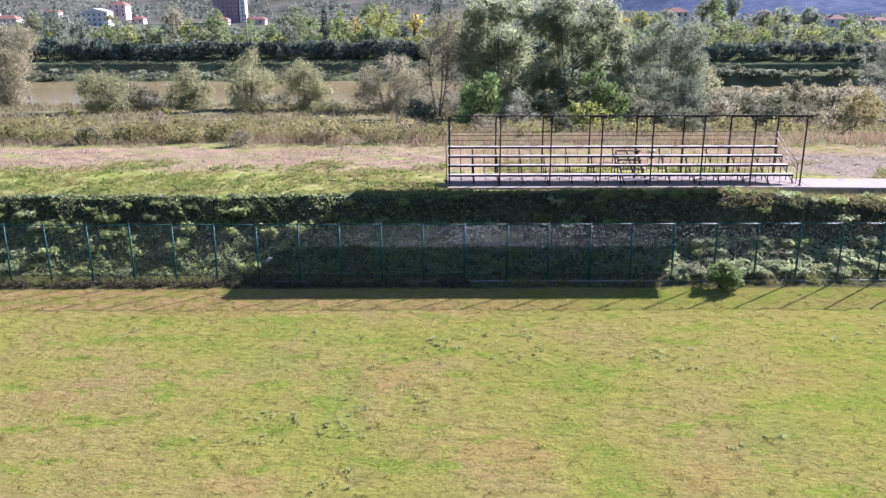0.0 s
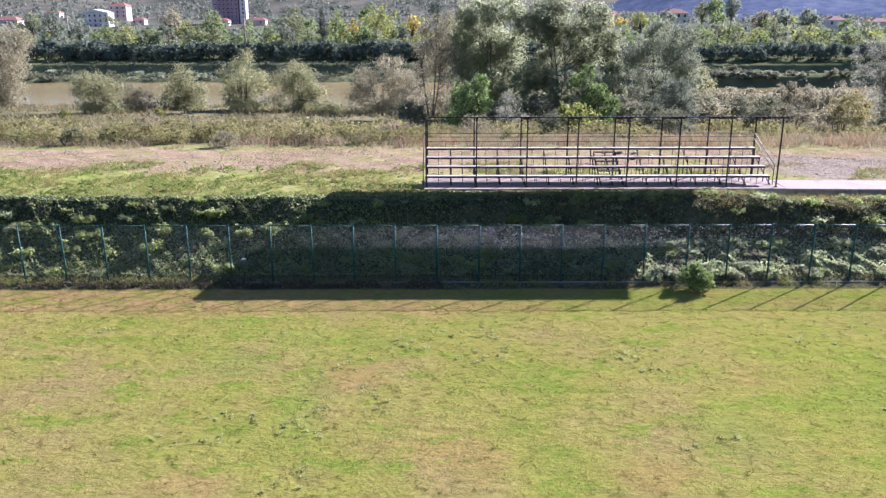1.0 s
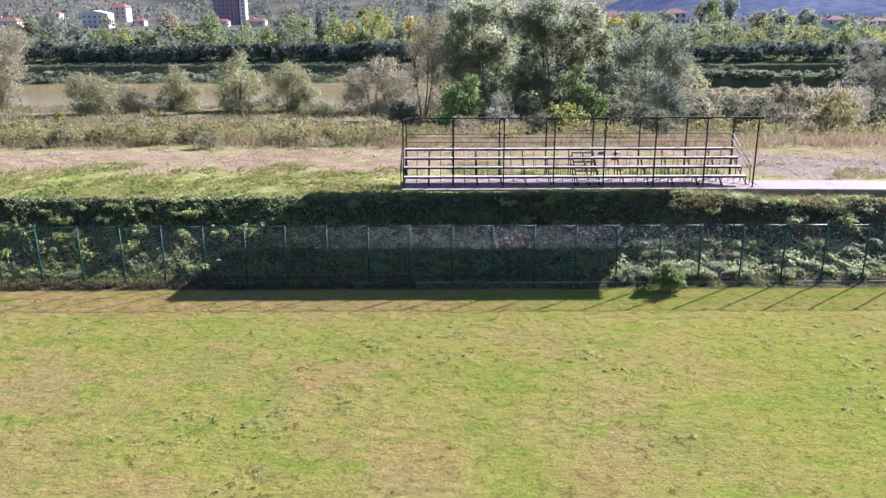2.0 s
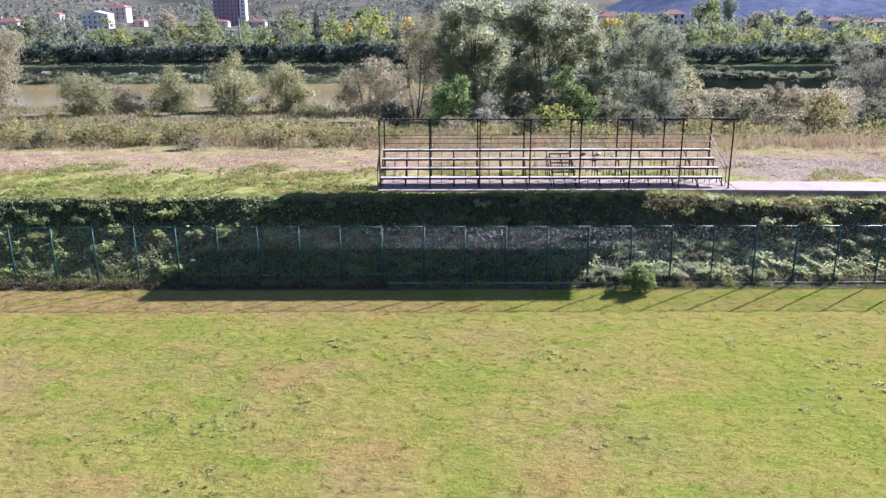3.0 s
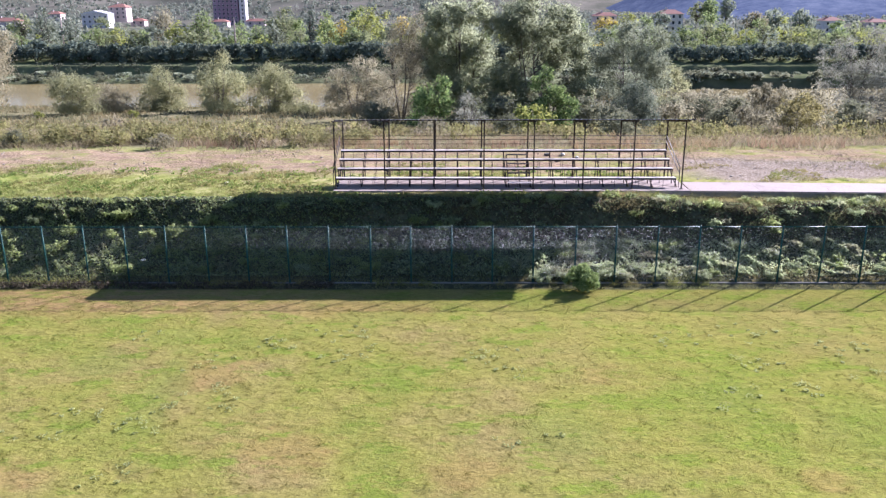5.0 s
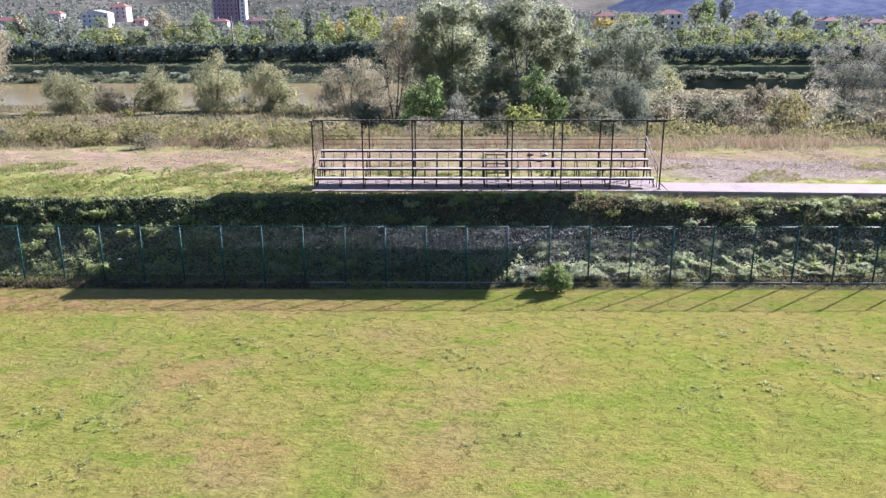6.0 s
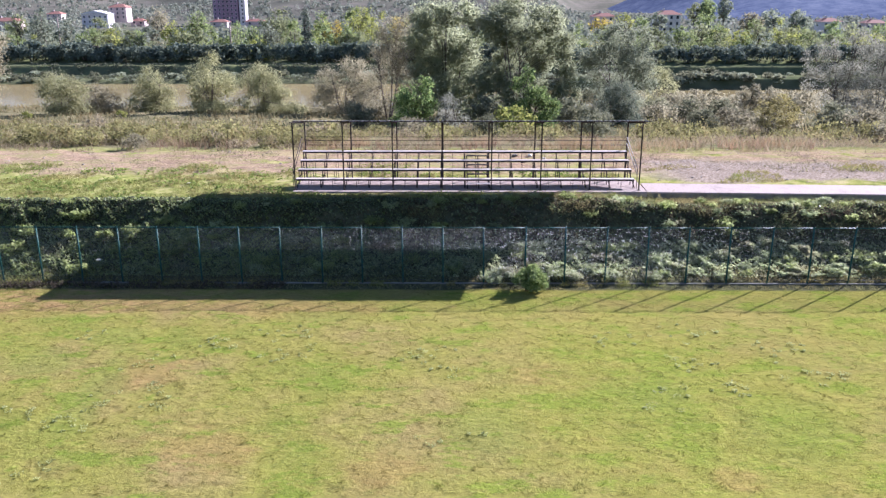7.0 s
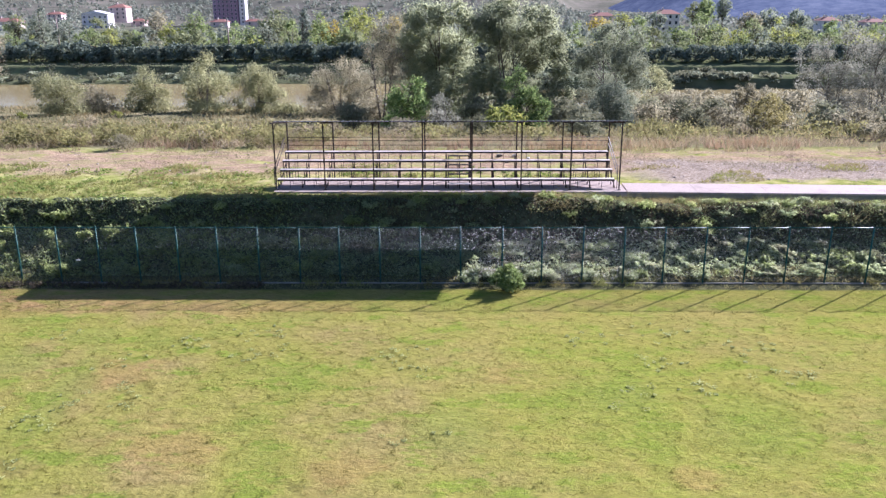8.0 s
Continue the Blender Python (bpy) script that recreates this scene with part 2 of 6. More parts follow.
M_BRAMBLE_DRY = leaf_material("dusty_bramble_leaves", (0.218, 0.253, 0.121), (0.345, 0.385, 0.190), (0.460, 0.494, 0.276), 0.64, 0.5, (0.241, 0.196, 0.127), 0.12)
M_DARKBUSH = leaf_material("dark_bush_leaves", (0.090, 0.107, 0.074), (0.139, 0.156, 0.107), (0.238, 0.254, 0.180), 0.42)
M_SHRUB = leaf_material("dull_shrub_leaves", (0.141, 0.144, 0.084), (0.187, 0.187, 0.113), (0.237, 0.233, 0.141), 0.45)
M_SCRUB = leaf_material("dark_bank_scrub_leaves", (0.07, 0.08, 0.05), (0.12, 0.125, 0.08), (0.20, 0.195, 0.12), 0.3)
M_DEAD = leaf_material("withered_bank_leaves", (0.055, 0.045, 0.03), (0.09, 0.072, 0.048), (0.15, 0.12, 0.08), 0.3)
M_WILLOW = leaf_material("willow_leaves", (0.278, 0.298, 0.172), (0.322, 0.34, 0.198), (0.36, 0.375, 0.222), 0.70)
M_GREYLEAF = leaf_material("thin_grey_leaves", (0.211, 0.211, 0.159), (0.254, 0.249, 0.189), (0.297, 0.288, 0.219), 0.54)
M_PALE = leaf_material("pale_sallow_leaves", (0.315, 0.31, 0.155), (0.36, 0.352, 0.18), (0.405, 0.39, 0.205), 0.58, patch=(0.25, 0.255, 0.13))
M_BROWN = leaf_material("thin_brown_leaves", (0.20, 0.165, 0.10), (0.28, 0.235, 0.145), (0.36, 0.30, 0.19), 0.42)
M_BROWNISH = leaf_material("pale_brown_leaves", (0.239, 0.216, 0.135), (0.279, 0.252, 0.158), (0.320, 0.284, 0.184), 0.54)
M_FRESH_BUSH = leaf_material("fresh_bush_leaves", (0.138, 0.194, 0.062), (0.244, 0.312, 0.100), (0.388, 0.438, 0.169), 0.5)
M_GREEN = leaf_material("fresh_green_leaves", (0.075, 0.12, 0.04), (0.155, 0.215, 0.07), (0.33, 0.385, 0.14), 0.46)
M_YELLOW = leaf_material("yellowing_leaves", (0.16, 0.14, 0.06), (0.265, 0.235, 0.095), (0.36, 0.31, 0.13), 0.5)
M_OLIVE = leaf_material("olive_leaves", (0.24, 0.262, 0.17), (0.288, 0.308, 0.20), (0.33, 0.345, 0.228), 0.57)
M_REED = leaf_material("pale_reed_plumes", (0.27, 0.245, 0.155), (0.33, 0.30, 0.19), (0.39, 0.355, 0.23), 0.5)
M_BARK = plain_material("grey_brown_bark", (0.085, 0.065, 0.05), 0.9, wear=(0.16, 0.14, 0.115), scale=1.5)
M_POST = plain_material("green_coated_steel", (0.018, 0.085, 0.07), 0.5, wear=(0.04, 0.09, 0.075), scale=4.0, bump=0.002, spec=0.15)
M_WIRE = plain_material("coated_fence_wire", (0.022, 0.034, 0.03), 0.38, scale=3.0, bump=0.0, spec=0.5)
M_RUST = plain_material("rusty_painted_steel", (0.05, 0.040, 0.036), 0.8, wear=(0.11, 0.058, 0.036), scale=5.0, bump=0.002, spec=0.15)
M_ROOF = plain_material("weathered_roof_sheet", (0.10, 0.095, 0.095), 0.5, 0.3, wear=(0.16, 0.10, 0.07), scale=1.5, bump=0.002)
M_SEAT = plain_material("weathered_white_boards", (0.52, 0.455, 0.43), 0.75, wear=(0.36, 0.29, 0.25), scale=2.2, bump=0.003, spec=0.2)
M_RAIL = plain_material("pale_galvanised_pipe", (0.26, 0.24, 0.225), 0.6, wear=(0.20, 0.15, 0.12), scale=5.0, bump=0.001, spec=0.25)
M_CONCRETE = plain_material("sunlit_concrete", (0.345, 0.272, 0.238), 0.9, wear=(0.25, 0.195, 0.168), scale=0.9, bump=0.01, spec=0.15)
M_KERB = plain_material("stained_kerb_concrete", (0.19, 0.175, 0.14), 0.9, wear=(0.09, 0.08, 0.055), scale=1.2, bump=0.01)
M_STONE = plain_material("field_stone", (0.33, 0.275, 0.225), 0.9, wear=(0.22, 0.18, 0.145), scale=6.0)
M_WHITE = plain_material("white_render_wall", (0.60, 0.56, 0.56), 0.9, wear=(0.47, 0.44, 0.44), scale=0.4)
M_PINK = plain_material("pinkish_render_wall", (0.56, 0.44, 0.41), 0.9, wear=(0.44, 0.36, 0.34), scale=0.4)
M_MAUVE = plain_material("mauve_brick_cladding", (0.30, 0.20, 0.26), 0.85, wear=(0.24, 0.17, 0.22), scale=0.3)
M_TILES = plain_material("red_roof_tiles", (0.33, 0.165, 0.125), 0.9, wear=(0.25, 0.14, 0.11), scale=0.6, spec=0.1)
M_GLASS = plain_material("dark_window_glass", (0.03, 0.04, 0.055), 0.1, scale=1.0, bump=0.0)
M_CLOD = plain_material("dry_earth_clods", (0.31, 0.23, 0.155), 0.95, wear=(0.42, 0.335, 0.245), scale=0.7, bump=0.01, spec=0.05)
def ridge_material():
    """Mountain-side woods, kilometres off, with autumn haze painted in as blue and faint emission."""
    n = Nodes("haze_blue_woodland")
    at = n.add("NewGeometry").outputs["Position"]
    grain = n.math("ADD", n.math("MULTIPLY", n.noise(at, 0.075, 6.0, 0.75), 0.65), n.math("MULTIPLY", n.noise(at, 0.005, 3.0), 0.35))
    # Haze is put into these blue tones, and lifted by the emission below.
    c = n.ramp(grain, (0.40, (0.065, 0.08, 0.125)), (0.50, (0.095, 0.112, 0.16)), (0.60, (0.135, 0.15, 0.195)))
    haze_glow = n.add("Emission", Color=c, Strength=0.13).outputs[0]
    return n.done(n.add("AddShader", i0=n.bsdf(c, 1.0, spec=0.0), i1=haze_glow).outputs[0])


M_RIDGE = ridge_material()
M_SACK = plain_material("pale_plastic_sack", (0.62, 0.57, 0.46), 0.7, wear=(0.45, 0.40, 0.31), scale=3.0, spec=0.2)
M_LITTER = plain_material("dull_plastic_litter", (0.16, 0.14, 0.115), 0.8, wear=(0.40, 0.36, 0.28), scale=2.0, spec=0.1)


# ---- mesh helpers ----
def rng_of(seed):
    return np.random.default_rng(seed)


class Build:
    """Collects faces for one mesh."""

    def __init__(self):
        self.v, self.f = [], []

    def box(self, x0, y0, z0, x1, y1, z1, m=None):
        k = len(self.v)
        for p in ((x0, y0, z0), (x1, y0, z0), (x1, y1, z0), (x0, y1, z0), (x0, y0, z1), (x1, y0, z1), (x1, y1, z1), (x0, y1, z1)):
            self.v.append(tuple(m @ Vector(p)) if m else p)
        for q in ((0, 3, 2, 1), (4, 5, 6, 7), (0, 1, 5, 4), (1, 2, 6, 5), (2, 3, 7, 6), (3, 0, 4, 7)):
            self.f.append(tuple(k + i for i in q))
        return self

    def tube(self, path, radii, sides=6, cap=True):
        """A tapered tube along a path of points."""
        path = [Vector(p) for p in path]
        k = len(self.v)
        for i, p in enumerate(path):
            way = (path[min(i + 1, len(path) - 1)] - path[max(i - 1, 0)]).normalized()
            a = way.cross(Vector((0, 0, 1)) if abs(way.z) < 0.9 else Vector((1, 0, 0))).normalized()
            b = way.cross(a)
            r = radii[i] if isinstance(radii, (list, tuple)) else radii
            for s in range(sides):
                w = 2 * math.pi * (s + 0.5) / sides
                self.v.append(tuple(p + r * (math.cos(w) * a + math.sin(w) * b)))
        for i in range(len(path) - 1):
            for s in range(sides):
                t = (s + 1) % sides
                self.f.append((k + i * sides + s, k + i * sides + t, k + (i + 1) * sides + t, k + (i + 1) * sides + s))
        if cap:
            self.f.append(tuple(k + s for s in range(sides))[::-1])
            self.f.append(tuple(k + (len(path) - 1) * sides + s for s in range(sides)))
        return self

    def mesh(self, name, material, smooth=False):
        me = bpy.data.meshes.new(name)
        me.from_pydata(self.v, [], self.f)
        me.materials.append(material)
        if smooth:
            me.polygons.foreach_set("use_smooth", [True] * len(me.polygons))
        me.update()
        return me


def cards(name, points, material):
    """One mesh of many small loose faces; points: faces x corners x 3."""
    n, k = points.shape[:2]
    me = bpy.data.meshes.new(name)
    me.vertices.add(n * k)
    me.vertices.foreach_set("co", points.astype(np.float32).ravel())
    me.loops.add(n * k)
    me.loops.foreach_set("vertex_index", np.arange(n * k, dtype=np.int32))
    me.polygons.add(n)
    me.polygons.foreach_set("loop_start", np.arange(0, n * k, k, dtype=np.int32))
    me.update(calc_edges=True)
    me.materials.append(material)
    return me


def part(name, me, parent, label="", m=None):
    ob = new(name, me)
    ob.parent = parent
    if m is not None:
        ob.matrix_local = m
    return tagged(ob, label)


def thing(name, label, category, m=None, group="", kind=""):
    ob = new(name)
    ob.empty_display_size = 0.3
    if m is not None:
        ob.matrix_world = m
    return tagged(ob, label, category, group, kind)


def bevelled(b, name, material, width=0.01):
    """The collected boxes with their edges rounded."""
    me = b.mesh(name, material)
    bm = bmesh.new()
    bm.from_mesh(me)
    bmesh.ops.bevel(bm, geom=bm.edges[:], offset=width, segments=1, affect="EDGES")
    bm.to_mesh(me)
    bm.free()
    return me


def leaves(centres, size, rng, aspect=0.55, droop=0.0, face=0.0, sunward=0.0, out=None):
    """Leaf-shaped cards at the given places, turned every way; face, sunward: how much they turn up to the sky or the sun; out: the way each one faces at least."""
    n = len(centres)
    up = rng.normal(size=(n, 3)) / (1.7 if out is None else 2.1)
    up = up + np.array([0, 0, face]) + sunward * np.array(sd)
    if out is not None:
        up = up + out
    up /= np.linalg.norm(up, axis=1)[:, None] + 1e-9
    t = rng.normal(size=(n, 3))
    t[:, 2] -= droop * 1.6
    t -= (t * up).sum(1)[:, None] * up
    t /= np.linalg.norm(t, axis=1)[:, None] + 1e-9
    u = np.cross(up, t)
    s = np.broadcast_to(size, (n,))[:, None] * rng.uniform(0.6, 1.35, n)[:, None]
    return np.stack([centres - t * s * 0.5, centres + u * s * aspect * 0.5, centres + t * s * 0.5, centres - u * s * aspect * 0.5], 1)


def clump_leaves(tips, count, leaf, rng, aspect=0.5, droop=0.0, hug=0.9, flat=0.8, inner=0.10, face=0.25, sunward=0.0):
    """Leaves on the rounded shells of clumps (x, y, z, radius), facing outwards, with larger shaded ones inside."""
    share = tips[:, 3] ** 2
    pick = rng.choice(len(tips), count, p=share / share.sum())
    way = rng.normal(size=(count, 3))
    way[:, 2] += 0.35
    way /= np.linalg.norm(way, axis=1)[:, None] + 1e-9
    deep = rng.random(count) < inner
    r = np.where(deep, rng.uniform(0.05, 0.5, count), rng.uniform(0.62, 1.0, count) + rng.exponential(0.10, count))
    c = tips[pick, :3] + way * (r * tips[pick, 3])[:, None] * np.array([1, 1, flat])
    c[:, 2] -= droop * tips[pick, 3] * rng.exponential(0.5, count)
    return leaves(c, np.where(deep, leaf * 2.4, leaf), rng, aspect, droop, face, sunward, way * hug)


def linked(b, starts):
    """Joins the feet of separately built stems, so that the wood is one piece."""
    for i, j in zip(starts, starts[1:]):
        b.f.append((i, j, j + 1, i + 1))
    return b


def blades(base, height, width, rng, lean=0.5):
    """Grass blades: one bent triangle each."""
    n = len(base)
    a = rng.uniform(0, 2 * math.pi, n)
    side = np.stack([np.cos(a), np.sin(a), 0 * a], 1) * (width * rng.uniform(0.6, 1.3, n))[:, None] * 0.5
    h = height * rng.uniform(0.5, 1.3, n)
    b = rng.uniform(0, 2 * math.pi, n)
    tip = base + np.stack([np.cos(b) * h * lean, np.sin(b) * h * lean, h], 1)
    return np.stack([base - side, base + side, tip], 1)


# ---- terrain ----
NEAR = [(-400, 0), (33.5, 0), (36.9, -0.12), (37.4, -0.10), (37.7, 0.02), (38.2, 0.12), (39.8, 0.82), (41.5, 1.70), (42.3, 2.27), (43.0, 2.70), (43.9, 2.76), (46, 2.78), (53, 2.45), (60, 2.35), (64, 2.05), (75, 0.75), (90, -1.2), (108, -3.3),
        (130, -5.2), (150, -6.6), (164, -7.5), (171, -8.5), (185, -9.3), (197, -9.0)]
LEFT = [(214.5, -8.7), (216.5, -7.9), (219, -7.4), (231.5, -7.1), (234.6, -4.85), (244, -4.7), (256, -3.3), (262, -3.2), (420, -6.0), (640, -7.0), (760, -4.0), (1000, 16), (1500, 110), (2600, 320), (4500, 520)]
RIGHT = [(202.8, -8.7), (203.6, -8.0), (205.3, -5.8), (217.6, -5.9), (219.4, -3.95), (227, -3.8), (236, -2.4), (262, -3.0), (420, -6.0), (640, -7.0), (760, -8.0), (1000, -9.0), (1300, -9), (1500, 8), (2600, 10), (4500, 10)]


def soft_step(v, lo, hi):
    t = np.clip((v - lo) / (hi - lo), 0, 1)
    return t * t * (3 - 2 * t)


def ripple(x, y):
    """A gentle unevenness, about -1 to 1."""
    return (np.sin(x * 0.9 + 1.3 * np.sin(y * 0.61)) + np.sin(y * 1.1 + 1.7 * np.sin(x * 0.43 + 2)) + 0.8 * np.sin(x * 2.3 + y * 1.7) + 0.6 * np.sin(x * 3.1 - y * 2.9 + 1)) / 3.4


def lumps(x, y, size, seed):
    """An irregular field of bumps about `size` metres across, with spread 1."""
    rng = np.random.default_rng(seed)
    v = 0.0
    for i in range(9):
        a, k = rng.uniform(0, 2 * math.pi), 2 * math.pi / (size * rng.uniform(1.1, 3.2))
        v = v + np.sin(k * (x * math.cos(a) + y * math.sin(a)) + rng.uniform(0, 6.3))
    return v / math.sqrt(4.5)


def height(x, y):
    x, y = np.asarray(x, float), np.asarray(y, float)
    left = np.interp(y, *zip(*(NEAR + LEFT)))
    right = np.interp(y, *zip(*(NEAR + RIGHT)))
    s = soft_step(x, 10, 45) * (1 - soft_step(y, 500, 700)) + soft_step(x / np.maximum(y, 1), 0.06, 0.16) * soft_step(y, 500, 700)
    z = left * (1 - s) + right * s
    # the bank is hollower below and beyond the stand
    z = z + soft_step(x, -3, 3) * np.interp(y, (38.2, 39.8, 41.0, 41.8, 42.4), (0.0, -0.32, -0.42, -0.25, 0.0))
    z = z - 0.30 * soft_step(x, 18.5, 22.5) * np.interp(y, (41.6, 42.6, 43.2, 45.6, 46.8), (0.0, 0.8, 1.0, 1.0, 0.0))
    rough = 0.02 + 0.10 * soft_step(y, 37, 41) * (1 - soft_step(y, 43, 44)) + 0.05 * soft_step(y, 47.5, 52) + 0.25 * soft_step(y, 66, 90)
    rough = rough * (1 - 0.9 * soft_step(y, 35.5, 36.5) * (1 - soft_step(y, 37.5, 38.5)))
    z = z + rough * ripple(x, y)
    z = z + 0.019 * lumps(x * 0.8, y * 1.2, 0.55, 3) * (1 - soft_step(y, 33, 36.5)) + 0.03 * lumps(x * 0.7, y * 1.3, 0.8, 4) * soft_step(y, 43.8, 45) * (1 - soft_step(x, -0.5, 0.5) * (1 - soft_step(y, 47.5, 49))) * (1 - soft_step(y, 66, 70))
    hill = soft_step(y, 700, 1100)
    return z + hill * (1 - 0.7 * s) * (14 * np.sin(x * 0.008 + 1) + 8 * np.sin(x * 0.021 + y * 0.006) + 6 * np.sin(y * 0.017 + x * 0.004))


def make_ground():
    xs = np.concatenate([np.arange(-4000, -400, 180), np.arange(-400, -60, 10), np.arange(-60, -27, 0.9), np.arange(-27, 42, 0.5), np.arange(42, 75, 0.9), np.arange(75, 400, 10), np.arange(400, 4001, 180)])
    ys = np.concatenate([np.arange(-400, 0, 25), np.arange(0, 14, 1.0), np.arange(14, 37, 0.33), np.arange(37, 66, 0.4), np.arange(66, 198, 2), np.arange(198, 262, 0.6), np.arange(262, 1200, 14), np.arange(1200, 4501, 150)])
    gx, gy = np.meshgrid(xs, ys)
    v = np.stack([gx, gy, height(gx, gy)], -1).reshape(-1, 3)
    i = np.arange(len(ys) - 1)[:, None] * len(xs) + np.arange(len(xs) - 1)[None, :]
    f = np.stack([i, i + 1, i + 1 + len(xs), i + len(xs)], -1).reshape(-1, 4)
    me = bpy.data.meshes.new("ground")
    me.from_pydata(v.tolist(), [], f.tolist())
    me.polygons.foreach_set("use_smooth", [True] * len(me.polygons))
    me.materials.append(M_GROUND)
    tagged(new("ground", me), "rough autumn playing field, grassy bank and river meadow", "ground", kind="structure")


make_ground()
river = Build()
river.v = [(-700, 160, -8.0), (700, 160, -8.0), (700, 222, -8.0), (-700, 222, -8.0)]
river.f = [(0, 1, 2, 3)]
tagged(new("water", river.mesh("water", M_WATER)), "calm muddy brown river with a pale sky sheen", "river", kind="structure")


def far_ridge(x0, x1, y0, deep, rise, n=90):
    """A wooded mountain side tinted haze-blue, far behind everything; rise: its height along x."""
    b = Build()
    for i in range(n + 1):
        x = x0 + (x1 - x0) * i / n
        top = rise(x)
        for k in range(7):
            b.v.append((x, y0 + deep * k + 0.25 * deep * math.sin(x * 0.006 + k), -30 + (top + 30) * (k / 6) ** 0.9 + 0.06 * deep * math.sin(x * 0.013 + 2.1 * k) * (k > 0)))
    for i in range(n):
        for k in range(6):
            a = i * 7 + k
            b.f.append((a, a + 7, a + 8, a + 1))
    tagged(new("backdrop", b.mesh("far_ridge", M_RIDGE, True)), "distant wooded mountain side with haze in its blue colour", "mountain", kind="structure")


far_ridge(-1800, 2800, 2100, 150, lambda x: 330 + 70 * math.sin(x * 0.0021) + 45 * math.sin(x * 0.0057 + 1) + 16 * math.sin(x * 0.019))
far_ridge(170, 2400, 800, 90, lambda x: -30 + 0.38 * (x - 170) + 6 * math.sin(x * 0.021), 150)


# ---- grandstand on its slab ----
BAY, SX, FRONT, REAR, DECK = 2.841, 1.324, 45.56, 49.5, 2.845
ROWS = [(46.35 + 0.87 * i, DECK + 0.52 + 0.385 * i) for i in range(4)]     # middle and top of each bench


def roof_z(y):
    return 6.93 - 0.1418 * (y - 44.87)


def make_slabs():
    b = Build().box(1.2, 45.12, DECK - 0.32, 21.62, 48.3, DECK)
    tagged(new("slab", bevelled(b, "slab", M_CONCRETE, 0.02)), "pale concrete slab under the grandstand", "slab", kind="structure")
    turn = pose(21.64, 45.15, 0, 0, 0, -2.5)
    for i in range(14):
        # Darker kerb concrete here puts the shade of the slab's front into colour.
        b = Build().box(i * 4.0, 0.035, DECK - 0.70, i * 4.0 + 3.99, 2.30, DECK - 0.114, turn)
        tagged(new("footing", b.mesh("footing", M_KERB)), "stained footing under the walkway, front shade in its dark colour", "footing", kind="structure")
        b = Build().box(i * 4.0 + 0.002, 0, DECK - 0.11, i * 4.0 + 3.998, 2.35, DECK - 0.012, turn)
        tagged(new("pavement", bevelled(b, "walkway_slab", M_CONCRETE, 0.006)), "sunlit pale concrete walkway slab above the bank", "pavement", kind="structure")


def make_stand():
    stand = thing("grandstand", "open rusty steel grandstand with white benches and thin roof", "grandstand", pose(SX, FRONT, DECK))
    local = pose(SX, FRONT, DECK).inverted()

    def piece(name, b, material, label="", under=stand, smooth=False, bevel=0.0):
        me = bevelled(b, name, material, bevel) if bevel else b.mesh(name, material, smooth)
        me.transform(local)
        return part(name, me, under, label)

    xs = [SX + BAY * i for i in range(8)]
    for x in xs:
        post = piece("front_post", Build().box(x - 0.035, FRONT - 0.035, DECK - 0.004, x + 0.035, FRONT + 0.035, roof_z(FRONT) - 0.09), M_RUST, bevel=0.006)
        piece("base_plate", Build().box(x - 0.10, FRONT - 0.10, DECK + 0.002, x + 0.10, FRONT + 0.10, DECK + 0.02), M_RUST, under=post)
        post = piece("rear_post", Build().box(x - 0.04, REAR - 0.04, 2.45, x + 0.04, REAR + 0.04, roof_z(REAR) - 0.09), M_RUST, bevel=0.006)
        # rafter under the roof
        y0, y1 = 44.95, 49.58
        b = Build()
        b.tube([(x, y0, roof_z(y0) - 0.09), (x, y1, roof_z(y1) - 0.09)], 0.05, 4)
        piece("rafter", b, M_RUST)
        b = Build()
        b.tube([(x, FRONT, roof_z(FRONT) - 0.55), (x, FRONT + 0.75, roof_z(FRONT + 0.75) - 0.12)], 0.018, 5)
        piece("brace", b, M_RUST)
    x0, x1 = SX + 0.14, SX + 20.22
    for y in (44.95, 46.2, 47.4, 48.6, 49.54):
        piece("purlin", Build().box(x0, y - 0.03, roof_z(y) - 0.045, x1, y + 0.03, roof_z(y) - 0.005), M_RUST)
    # corrugated sheets, one beside the other
    sheets = 20
    w = (x1 - x0) / sheets
    for i in range(sheets):
        b = Build()
        cols = 17
        for y in (44.87, 49.62):
            for side in (0.0, 0.012):
                for c in range(cols):
                    b.v.append((x0 + w * (i + c / (cols - 1)), y, roof_z(y) + side + 0.012 * math.sin(c / (cols - 1) * 8 * math.pi)))
        n = cols
        for c in range(cols - 1):
            lo0, lo1, hi0, hi1 = c, 2 * n + c, n + c, 3 * n + c
            b.f += [(hi0, hi0 + 1, hi1 + 1, hi1), (lo0, lo1, lo1 + 1, lo0 + 1), (lo0, lo0 + 1, hi0 + 1, hi0), (lo1, hi1, hi1 + 1, lo1 + 1)]
        piece("roof_sheet", b, M_ROOF)
    # benches
    ends = (SX - 0.08, SX + 7 * BAY - 0.14)
    aisle = (SX + 3.5 * BAY, SX + 4 * BAY)
    for r, (y, z) in enumerate(ROWS):
        for i in range(7):
            a, c = max(ends[0], xs[i]) if i else ends[0], min(xs[i + 1], ends[1])
            seat = piece("seat_board", Build().box(a + 0.004, y - 0.185, z - 0.03, c - 0.004, y + 0.185, z), M_SEAT, bevel=0.006)
        # Front bearer sits flush: its rust brown carries the shade of the board's front.
        piece("seat_bearer", Build().box(ends[0] + 0.02, y - 0.193, z - 0.115, ends[1] - 0.02, y - 0.15, z - 0.032), M_RUST)
